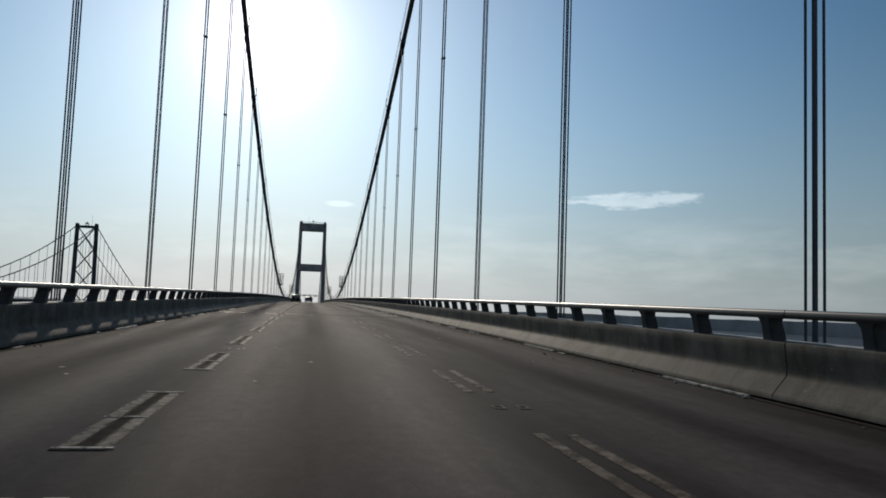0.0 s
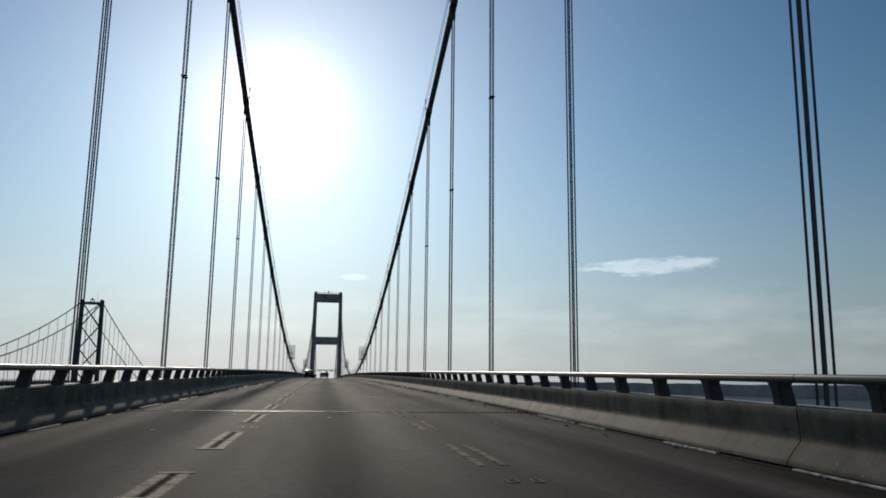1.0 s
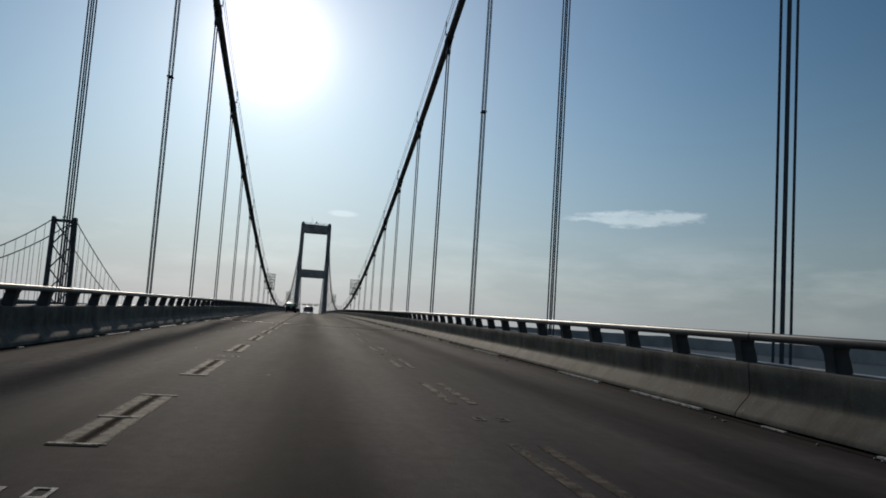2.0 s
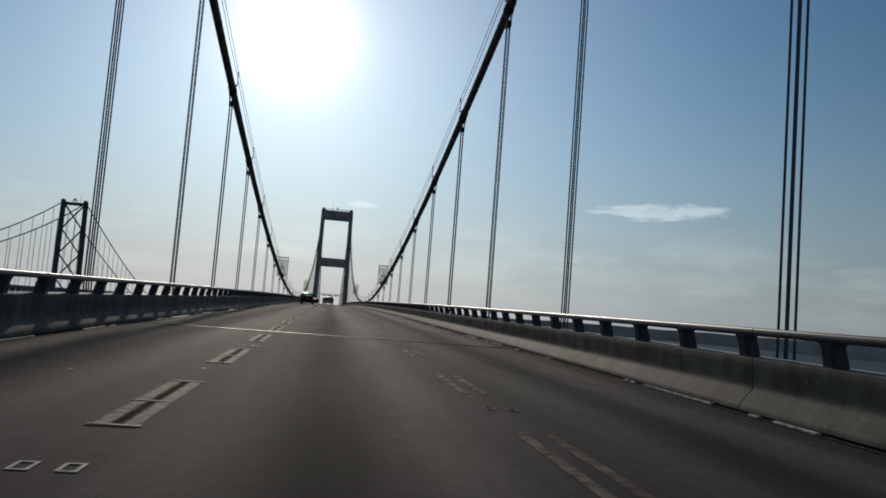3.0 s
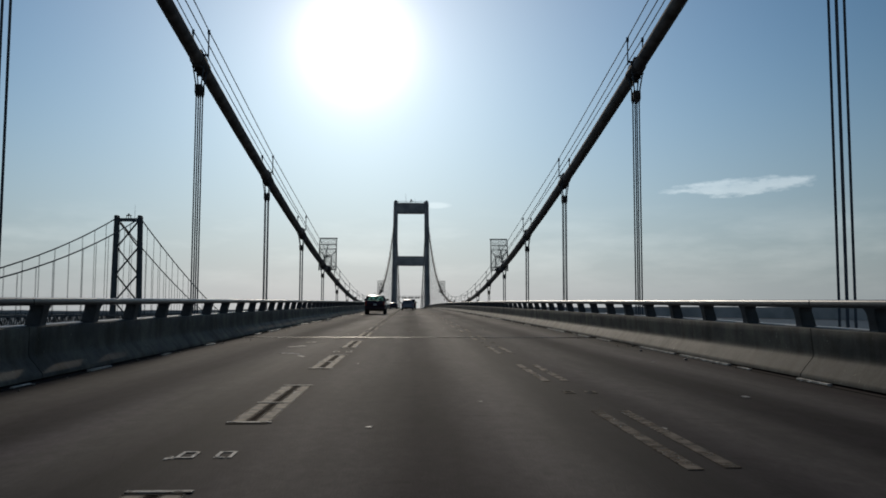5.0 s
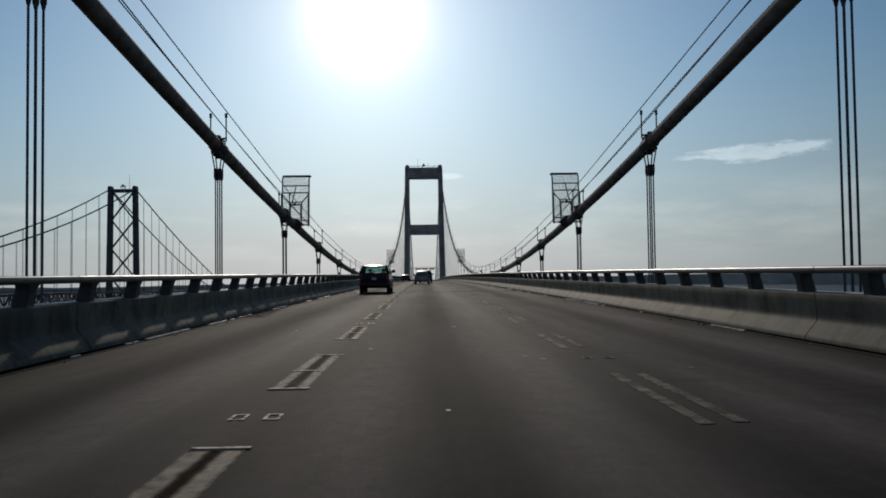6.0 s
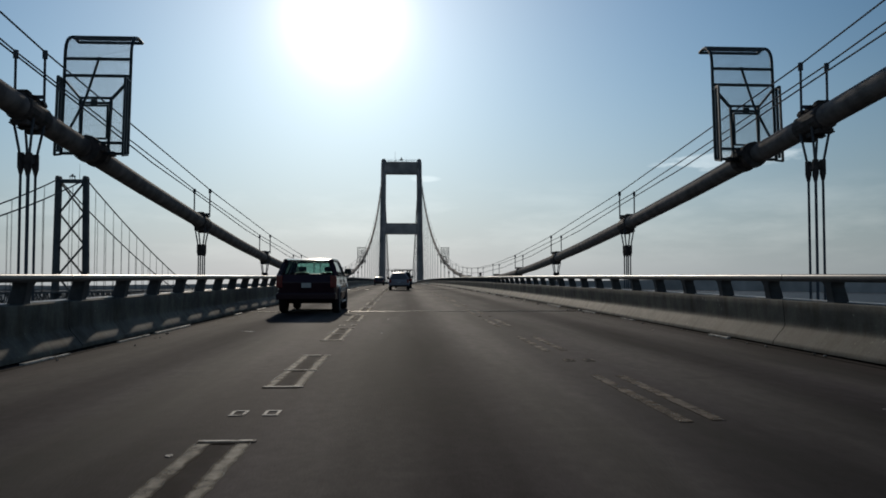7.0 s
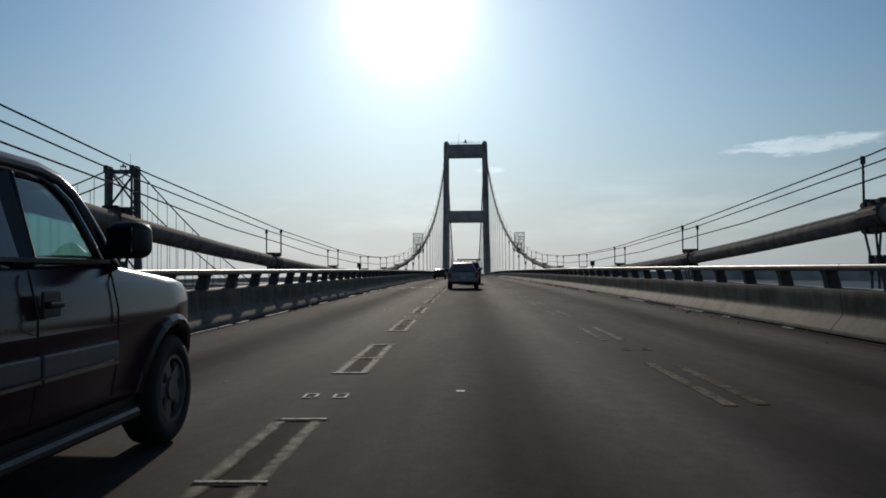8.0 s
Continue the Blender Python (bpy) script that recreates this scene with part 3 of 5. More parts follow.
def build_road():
    bm = bmesh.new()
    prev = None
    n = int((Y1 - Y0) / 3.048)
    for i in range(n + 1):
        y = Y0 + i * 3.048
        z = deck(y)
        ring = [bm.verts.new(c) for c in ((-6.6, y, z), (-W, y, z), (0, y, z), (W, y, z), (6.6, y, z), (6.6, y, z - 0.35), (5.6, y, z - 1.1), (-5.6, y, z - 1.1), (-6.6, y, z - 0.35))]
        if prev:
            for k in range(9):
                bm.faces.new((prev[k], ring[k], ring[(k + 1) % 9], prev[(k + 1) % 9]))
        else:
            bm.faces.new(ring)
        prev = ring
    bm.faces.new(prev[::-1])
    return tagged(part("road", bm, ASPHALT), "three-lane dark worn asphalt bridge roadway with tyre tracks", "road", kind="structure")


road = build_road()


def build_truss():
    """Stiffening truss under the deck, one bay of two side frames at a time."""
    holder = empty("deck_truss", pose(0, 0, 0), "grey steel stiffening truss under the bridge roadway", "bridge truss")
    bm = bmesh.new()
    for s in (-1, 1):
        x = s * 6.9
        for z in (-1.2, -5.2):
            bar(bm, (x, 0, z), (x, PANEL, z), 0.5)
        bar(bm, (x, 0, -1.2), (x, PANEL / 2, -5.2), 0.32)
        bar(bm, (x, PANEL / 2, -5.2), (x, PANEL, -1.2), 0.32)
        bar(bm, (x, 0, -1.2), (x, 0, -5.2), 0.26)
        bar(bm, (s * 5.0, 0, -1.3), (s * (CX + 0.3), 0, -1.3), 0.4)
    bar(bm, (-6.9, 0, -1.35), (6.9, 0, -1.35), 0.45)
    bar(bm, (-6.9, 0, -5.2), (6.9, 0, -5.2), 0.3)
    me = bpy.data.meshes.new("truss_bay")
    bm.to_mesh(me); bm.free(); me.materials.append(TOWER_PAINT)
    for k in range(-8, 60):
        share("truss_bay", me, holder, on_deck(k * PANEL))


build_truss()


# ---- towers ----
def build_tower():
    t = empty("bridge_tower", pose(0, SPAN, 0), "tall dark grey-green steel portal tower of the suspension bridge", "bridge tower", "bridge towers")
    for s in (-1, 1):
        bm = bmesh.new()
        lev = [(-58, 10.2, 1.9, 3.2), (-2, 7.98, 1.4, 2.4), (22, 7.68, 1.18, 2.1), (49.6, CX + 0.05, 1.02, 1.9)]
        prev = None
        for z, x, hw, hd in lev:
            ring = []
            for dx, dy in ((-hw, -hd * .8), (-hw * .7, -hd), (hw * .7, -hd), (hw, -hd * .8), (hw, hd * .8), (hw * .7, hd), (-hw * .7, hd), (-hw, hd * .8)):
                ring.append(bm.verts.new((s * x + dx, dy, z)))
            if prev:
                for k in range(8):
                    bm.faces.new((prev[k], ring[k], ring[(k + 1) % 8], prev[(k + 1) % 8]))
            else:
                bm.faces.new(ring)
            prev = ring
        bm.faces.new(prev)
        # plate seams
        for z in range(-54, 48, 6):
            u = (z + 2) / 51.6 if z > -2 else 0
            x = 7.98 + (CX + .05 - 7.98) * u if z > -2 else 7.98 + (10.2 - 7.98) * (-2 - z) / 56
            hw = 1.4 + (1.02 - 1.4) * u if z > -2 else 1.4 + .5 * (-2 - z) / 56
            hd = 2.4 + (1.9 - 2.4) * u if z > -2 else 2.4 + .8 * (-2 - z) / 56
            box(bm, s * x - hw * .7, s * x + hw * .7, -hd - 0.05, -hd + 0.1, z, z + 0.25)
        part("leg", bm, TOWER_PAINT, t)
        bm = bmesh.new()
        prism(bm, [(s * CX - 1.0, 49.6), (s * CX - 0.95, 50.4), (s * CX - 0.45, 51.1), (s * CX + 0.45, 51.1), (s * CX + 0.95, 50.4), (s * CX + 1.0, 49.6)], -1.7, 1.7)
        part("saddle_cover", bm, TOWER_PAINT, t, "rounded steel saddle housing")
    for z0, z1, x in ((44.8, 49.9, 6.5), (19.6, 24.2, 6.7), (-7.0, -4.0, 7.0)):
        bm = bmesh.new()
        box(bm, -x, x, -1.4, 1.4, z0, z1, bevel=0.12)
        for k in range(-3, 4):
            box(bm, k * 1.7 - 0.06, k * 1.7 + 0.06, -1.5, -1.3, z0 + 0.2, z1 - 0.2)
        for z in (z0 + 0.1, z1 - 0.3):
            box(bm, -x, x, -1.52, -1.35, z, z + 0.2)
        part("cross_strut", bm, TOWER_PAINT, t)
    bm = bmesh.new()
    for s in (-1, 1):
        for z in (0.5, 1.0):
            rod(bm, (-6.3, s * 1.3, 49.9 + z), (6.3, s * 1.3, 49.9 + z), 0.03, 6)
        for k in range(-6, 7):
            rod(bm, (k * 1.05, s * 1.3, 49.9), (k * 1.05, s * 1.3, 50.9), 0.03, 6)
    part("handrail", bm, GATE_STEEL, t)
    bm = bmesh.new()
    rod(bm, (-2.6, 0, 49.9), (-2.6, 0, 54.6), 0.07, 8, 0.03)
    part("mast", bm, GATE_STEEL, t)
    bm = bmesh.new()
    rod(bm, (1.9, 0, 49.9), (1.9, 0, 52.2), 0.05, 8, 0.03)
    part("mast", bm, GATE_STEEL, t)
    bm = bmesh.new()
    rod(bm, (0, 0, 51.04), (0, 0, 51.75), 0.32, 12)
    rod(bm, (0, 0, 51.75), (0, 0, 52.0), 0.32, 12, 0.05)
    beacon = part("beacon", bm, GATE_STEEL, t, "small aviation beacon on a round platform")
    bm = bmesh.new()
    rod(bm, (0, 0, 50.9), (0, 0, 51.05), 0.8, 12)
    part("platform", bm, GATE_STEEL, beacon)
    for a in range(4):
        x, y = 0.75 * math.cos(a * math.pi / 2 + .78), 0.75 * math.sin(a * math.pi / 2 + .78)
        bm = bmesh.new()
        rod(bm, (x, y, 49.9), (x * .6, y * .6, 51.0), 0.06, 6)
        part("platform_leg", bm, GATE_STEEL, beacon)
    for s in (-1, 1):
        bm = bmesh.new()
        box(bm, s * 9.8 - 5, s * 9.8 + 5, -8, 8, -62, -52, bevel=0.5)
        part("pier", bm, CONCRETE, t, "massive concrete pier footing")
    return t


tower = build_tower()
copy_thing(tower, pose(0, 0, 0))


# ---- main cables ----
def build_cable(s):
    pts = [(s * CX, y, cable(y)) for y in [-201 + i * 10.05 for i in range(20)] + [i * PANEL / 2 for i in range(81)] + [SPAN + 10.05 * i for i in range(1, 21)]]
    bm = bmesh.new()
    sweep(bm, pts, 0.215, 14)
    c = part("main_cable", bm, CABLE_PAINT, None, smooth=True)
    return tagged(c, "thick brown-grey painted main suspension cable", "bridge cable", "main cables")


for s in (-1, 1):
    build_cable(s)


def clamp_mesh():
    """Split cast band with bolt flanges, rope grooves and a peaked cover."""
    bm = bmesh.new()
    n = 16
    prof = [(-0.42, 0.215), (-0.40, 0.25), (0.40, 0.25), (0.42, 0.215)]
    prev = None
    for y, r in prof:
        ring = [bm.verts.new((r * math.cos(2 * math.pi * k / n), y, r * math.sin(2 * math.pi * k / n))) for k in range(n)]
        if prev:
            for k in range(n):
                bm.faces.new((prev[k], ring[k], ring[(k + 1) % n], prev[(k + 1) % n]))
        else:
            bm.faces.new(ring)
        prev = ring
    bm.faces.new(prev)
    me = bpy.data.meshes.new("clamp")
    bmesh.ops.recalc_face_normals(bm, faces=bm.faces)
    bm.to_mesh(me); bm.free(); me.materials.append(CLAMP_STEEL)
    return me


def flange_mesh():
    """Bolted flange along the split of the band."""
    bm = bmesh.new()
    box(bm, -0.08, 0.08, -0.39, 0.39, 0.20, 0.27, bevel=0.015)
    me = bpy.data.meshes.new("flange")
    bm.to_mesh(me); bm.free(); me.materials.append(CLAMP_STEEL)
    return me


def lug_mesh():
    """Stepped lug with a lip that holds a rope in its groove."""
    bm = bmesh.new()
    out = [(-0.08, 0.22), (-0.08, 0.285), (-0.115, 0.29), (-0.115, 0.312), (0.02, 0.312), (0.03, 0.295), (0.07, 0.285), (0.07, 0.22)]
    prev = None
    for x in (-0.15, -0.135, 0.135, 0.15):
        k = 0.012 if abs(x) > 0.14 else 0.0
        ring = [bm.verts.new((x, y * (1 - k * 4), z - (k if z > 0.25 else 0))) for y, z in out]
        if prev:
            for n in range(8):
                bm.faces.new((prev[n], ring[n], ring[(n + 1) % 8], prev[(n + 1) % 8]))
        else:
            bm.faces.new(ring[::-1])
        prev = ring
    bm.faces.new(prev)
    bmesh.ops.recalc_face_normals(bm, faces=bm.faces)
    me = bpy.data.meshes.new("lug")
    bm.to_mesh(me); bm.free(); me.materials.append(CLAMP_STEEL)
    return me


CLAMP, LUG, FLANGE = clamp_mesh(), lug_mesh(), flange_mesh()


def collar_mesh():
    """Four socket tubes held apart by a cast block."""
    bm = bmesh.new()
    box(bm, -0.09, 0.09, -0.15, 0.15, -0.07, 0.09, bevel=0.025)
    for x in (-0.07, 0.07):
        for y in (-0.13, 0.13):
            rod(bm, (x, y, -0.16), (x, y, 0.12), 0.058, 10)
            rod(bm, (x, y, -0.27), (x, y, -0.16), 0.03, 8, 0.054)
    me = bpy.data.meshes.new("spreader")
    bm.to_mesh(me); bm.free(); me.materials.append(CLAMP_STEEL)
    return me


def tie_mesh():
    """Thin bolted bracket that ties the four ropes half-way up."""
    bm = bmesh.new()
    for y in (-0.155, -0.105, 0.105, 0.155):
        box(bm, -0.13, 0.13, y - 0.012, y + 0.012, -0.035, 0.035, bevel=0.006)
    for x in (-0.115, 0.115):
        box(bm, x - 0.014, x + 0.014, -0.165, 0.165, -0.022, 0.022, bevel=0.005)
    me = bpy.data.meshes.new("rope_tie")
    bm.to_mesh(me); bm.free(); me.materials.append(CLAMP_STEEL)
    return me


COLLAR, TIE = collar_mesh(), tie_mesh()


def build_hanger(s, y):
    zc, zd = cable(y), deck(y)
    h = empty("hanger", pose(s * CX, y, zd), "set of four dark wire suspender ropes hung from the main cable", "bridge hanger", "suspender ropes along the cables")
    tilt = math.degrees(math.atan(cslope(y)))
    clamp = share("clamp", CLAMP, h, pose(0, 0, zc - zd, tilt))
    share("flange", FLANGE, clamp)
    share("flange", FLANGE, clamp, pose(0, 0, 0, 0, 180, 0))
    for ly in (-0.29, 0.0, 0.29):
        share("lug", LUG, clamp, pose(0, ly, 0))
        share("lug", LUG, clamp, pose(0, ly, 0, 0, 180, 0))
    low = -1.3
    split = zc - zd - 0.86
    if split > low + 0.5:
        share("spreader", COLLAR, h, pose(0, 0, split))
        if zc - zd > 20:
            share("rope_tie", TIE, h, pose(0, 0, (zc - zd) / 2))
        for x in (-1, 1):
            for dy in (-1, 1):
                bm = bmesh.new()
                rod(bm, (x * 0.07, dy * 0.13, low), (x * 0.07, dy * 0.13, split), 0.0235, 7)
                rod(bm, (x * 0.07, dy * 0.13, split), (x * 0.20, dy * 0.24, zc - zd + 0.02), 0.0235, 7)
                part("rope", bm, ROPE_STEEL, h)
    return h


for k in [i for i in range(1, 40)] + list(range(41, 56)):
    for s in (-1, 1):
        build_hanger(s, k * PANEL)


def build_hand_ropes(s):
    h = empty("cable_handrail", pose(0, 0, 0), "wire hand ropes on slim stanchions above the main cable", "hand ropes", "hand ropes")
    ys = [i * PANEL for i in range(0, 41)]
    for dx in (-0.26, 0.26):
        for up in ((0.66, 1.13) if dx * s < 0 else (1.13,)):
            bm = bmesh.new()
            pts = []
            for y in [i * PANEL / 2 for i in range(0, 81)]:
                held = (y / PANEL) % 1 == 0
                if not held and up > 1:
                    continue
                sag = 0.0 if held else 0.05
                pts.append((s * CX + dx, y, cable(y) + up - sag))
            sweep(bm, pts, 0.017, 6)
            part("hand_rope", bm, ROPE_STEEL, h)
        bm = bmesh.new()
        rod(bm, (0, 0, 0.2), (0, 0, 1.08), 0.024, 8)
        rod(bm, (0, 0, 1.01), (0, 0, 1.16), 0.048, 8)
        bar(bm, (-dx * 0.9, 0, 0.3), (0, 0, 0.3), 0.06)
        me = bpy.data.meshes.new("stanchion")
        bm.to_mesh(me); bm.free(); me.materials.append(ROPE_STEEL)
        for y in ys[1:-1]:
            share("stanchion", me, h, pose(s * CX + dx, y, cable(y)))


for s in (-1, 1):
    build_hand_ropes(s)


# ---- anti-climb gates round the cables ----
def build_gate(side):
    g = empty("cable_gate", pose(0, 0, 0), "dark steel anti-climb gate of wire mesh around the cable", "cable gate", "cable gates")
    hw, z0, zs, zt = 0.71, -0.02, 1.60, 2.1
    rc, zc = 0.46, 2.27
    curl = [(rc * (1 - math.cos(a)), zc + rc * math.sin(a)) for a in [radians(d) for d in (0, 18, 36, 54, 72, 90)]]
    lip = (rc + 0.22, zc + rc - 0.01)
    for s in (-1, 1):
        bm = bmesh.new()
        pts = [(s * hw, 0, z0)] + [(s * hw, y, z) for y, z in curl] + [(s * hw, *lip)]
        sweep(bm, pts, 0.036, 8)
        part("frame_post", bm, GATE_STEEL, g)
        # side wing
        bm = bmesh.new()
        for a, b in (((s * hw, 0, zs), (s * hw, -0.3, zs)), ((s * hw, -0.3, zs), (s * hw, -0.3, z0 - 0.1)), ((s * hw, -0.3, z0 - 0.1), (s * hw, 0, z0 - 0.02)), ((s * hw, -0.15, z0), (s * hw, -0.15, zs))):
            bar(bm, a, b, 0.045)
        part("side_frame", bm, GATE_STEEL, g)
        bm = bmesh.new()
        bm.faces.new([bm.verts.new(c) for c in ((s * hw, 0, z0), (s * hw, -0.3, z0), (s * hw, -0.3, zs), (s * hw, 0, zs))])
        part("side_mesh", bm, MESH, g)
        bm = bmesh.new()
        bar(bm, (s * (hw - 0.03), -0.02, zs), (s * 0.34, -0.02, 1.20), 0.07, 0.045)
        part("brace", bm, GATE_STEEL, g)
        bm = bmesh.new()
        bar(bm, (s * 0.30, -0.02, z0), (s * 0.325, -0.02, 1.20), 0.06, 0.05)
        part("door_post", bm, GATE_STEEL, g)
    for (y, z) in ((0, z0), (0, z0 + 0.24), (0, 1.72), (0, zt), curl[-2], lip):
        bm = bmesh.new()
        bar(bm, (-hw, y, z), (hw, y, z), 0.055)
        part("rail", bm, GATE_STEEL, g)
    bm = bmesh.new()
    for z in (1.10, 1.21):
        bar(bm, (-0.36, -0.03, z), (0.36, -0.03, z), 0.045)
    part("door_head", bm, GATE_STEEL, g)
    door = bmesh.new()
    for a, b in (((-0.27, -0.06, 0.3), (0.27, -0.06, 0.3)), ((-0.27, -0.06, 1.03), (0.27, -0.06, 1.03)), ((-0.27, -0.06, 0.3), (-0.27, -0.06, 1.03)), ((0.27, -0.06, 0.3), (0.27, -0.06, 1.03))):
        bar(door, a, b, 0.038)
    door = part("door", door, GATE_STEEL, g)
    bm = bmesh.new()
    box(bm, side * 0.03 - 0.07, side * 0.03 + 0.07, -0.075, -0.035, 1.05, 1.17, bevel=0.012)
    part("lock_plate", bm, GATE_STEEL, door)
    bm = bmesh.new()
    sweep(bm, [(-side * 0.02, 0.02, zt + 0.05), (side * 0.14, -0.2, 1.18), (side * 0.30, -0.38, 0.6), (side * 0.44, -0.45, 0.24)], 0.028, 8)
    part("stay", bm, GATE_STEEL, g)
    bm = bmesh.new()
    prev = None
    for y, z in [(0, z0)] + curl + [lip]:
        pr = [bm.verts.new((-hw, y, z)), bm.verts.new((hw, y, z))]
        if prev:
            bm.faces.new((prev[0], prev[1], pr[1], pr[0]))
        prev = pr
    part("mesh_panel", bm, MESH, g)
    for dy in (-0.35, 0.12):
        bm = bmesh.new()
        bmesh.ops.create_cone(bm, cap_ends=True, segments=14, radius1=0.29, radius2=0.29, depth=0.2, matrix=pose(0, dy, 0, 90))
        box(bm, -0.40, 0.40, dy - 0.09, dy + 0.09, -0.05, 0.05, bevel=0.015)
        part("band", bm, CLAMP_STEEL, g)
    return g


GY = 185.6
for s in (-1, 1):
    gate = build_gate(s)
    gate.matrix_world = pose(s * (CX - 0.10), GY, cable(GY), math.degrees(math.atan(cslope(GY))) * 0.6)
    copy_thing(gate, pose(s * (CX - 0.10), 2 * M - GY, cable(GY), math.degrees(math.atan(cslope(2 * M - GY))) * 0.6) @ pose(0, 0, 0, 0, 0, 180))


# ---- parapets and railings ----
def parapet_mesh(s, half):
    bm = bmesh.new()
    # the right-hand wall leans in a little towards its top
    face = [(6.073, 0.40), (6.066, 0.46), (6.057, 0.55), (6.047, 0.66), (6.036, 0.780), (6.043, 0.794), (6.065, 0.80)] if s > 0 else [(6.072, 0.38), (6.078, 0.45), (6.078, 0.60), (6.075, 0.775), (6.084, 0.793), (6.10, 0.80)]
    out = [(5.85, 0.03), (5.855, 0.085), (5.875, 0.11), (5.93, 0.182), (5.985, 0.248), (6.025, 0.293), (6.053, 0.325), (6.068, 0.355)] + face + [(6.55, 0.80), (6.57, 0.78), (6.57, -0.3), (6.0, -0.3), (6.0, 0.03)]
    prism(bm, [(s * x, z) for x, z in out], -half + 0.012, half - 0.012)
    me = bpy.data.meshes.new("wall")
    bmesh.ops.recalc_face_normals(bm, faces=bm.faces)
    bm.to_mesh(me); bm.free(); me.materials.append(CONCRETE)
    me.shade_smooth()
    me.set_sharp_from_angle(angle=radians(35))
    return me


def sunlit_strip_mesh(s, half):
    """Pale strip added along the outer half of the parapet's top, painting the sunlight on it."""
    bm = bmesh.new()
    prism(bm, [(s * x, z) for x, z in ((6.30, 0.795), (6.30, 0.808), (6.31, 0.812), (6.54, 0.812), (6.55, 0.808), (6.55, 0.795))], -half + 0.012, half - 0.012)
    bmesh.ops.recalc_face_normals(bm, faces=bm.faces)
    me = bpy.data.meshes.new("coping")
    bm.to_mesh(me); bm.free(); me.materials.append(SUNLIT_STRIP)
    return me


def rail_mesh(s, half):
    """Oval tube, flattened a little on the road side."""
    bm = bmesh.new()
    n = 18
    out = []
    for k in range(n):
        a = 2 * math.pi * k / n
        c, d = math.cos(a), math.sin(a)
        out.append((6.066 + 0.044 * math.copysign(abs(c) ** 0.75, c), 1.183 + 0.062 * math.copysign(abs(d) ** 0.75, d)))
    prism(bm, [(s * x, z) for x, z in out], -half + 0.01, half - 0.01)
    me = bpy.data.meshes.new("rail")
    bmesh.ops.recalc_face_normals(bm, faces=bm.faces)
    bm.to_mesh(me); bm.free(); me.materials.append(ALUMINIUM)
    me.shade_smooth()
    me.set_sharp_from_angle(angle=radians(40))
    return me


def post_mesh(s):
    """Cast post with a flared head and foot, leaning in towards the road."""
    bm = bmesh.new()
    prev = None
    for z, xi, xo, hy in ((0.80, 6.105, 6.36, 0.125), (0.82, 6.11, 6.35, 0.12), (0.92, 6.095, 6.33, 0.115), (1.02, 6.075, 6.30, 0.112), (1.06, 6.065, 6.285, 0.12), (1.09, 6.056, 6.275, 0.14), (1.115, 6.048, 6.27, 0.165), (1.135, 6.044, 6.265, 0.20)):
        ring = [bm.verts.new((s * x, y, z)) for x, y in ((xi, -hy * .8), (xi + .02, -hy), (xo - .02, -hy), (xo, -hy * .8), (xo, hy * .8), (xo - .02, hy), (xi + .02, hy), (xi, hy * .8))]
        if prev:
            for k in range(8):
                bm.faces.new((prev[k], ring[k], ring[(k + 1) % 8], prev[(k + 1) % 8]))
        else:
            bm.faces.new(ring)
        prev = ring
    bm.faces.new(prev)
    me = bpy.data.meshes.new("post")
    bmesh.ops.recalc_face_normals(bm, faces=bm.faces)
    bm.to_mesh(me); bm.free(); me.materials.append(POST_METAL)
    return me


def strip_mesh(name, mat, quads, thick=0.006):
    """Flat painted pieces given as x0, x1, y0, y1, with a little thickness."""
    bm = bmesh.new()
    for x0, x1, y0, y1 in quads:
        box(bm, x0, x1, y0, y1, 0.001, thick)
    me = bpy.data.meshes.new(name)
    bm.to_mesh(me); bm.free(); me.materials.append(mat)
    return me


def slot_light_meshes(s):
    """Pieces of the broken pale strip along the foot of the parapet, by length; they paint light from drain slots."""
    res = []
    x = 5.80 if s > 0 else 5.785
    for ln, w, h in ((0.25, 0.05, 0.03), (0.5, 0.06, 0.02), (0.9, 0.075, 0.03), (1.7, 0.06, 0.026), (2.6, 0.07, 0.034)):
        bm = bmesh.new()
        xs = (s * x, s * (x - w))
        box(bm, min(xs), max(xs), 0, ln, -0.004, h, bevel=0.006)
        me = bpy.data.meshes.new("kerb_piece")
        bm.to_mesh(me); bm.free(); me.materials.append(SLOT_LIGHT)
        res.append((ln, me))
    return res


def lay_slot_lights(parapet, pieces, half, r):
    y = -half + r.uniform(0.1, 2.2)
    while y < half - 0.4:
        ln, me = r.choice([q for q in pieces if y + q[0] < half] or pieces[:1])
        share("kerb_piece", me, parapet, pose(0, y, 0))
        y += ln + r.choice((0.08, 0.4, 1.6, 3.0, 5.2))


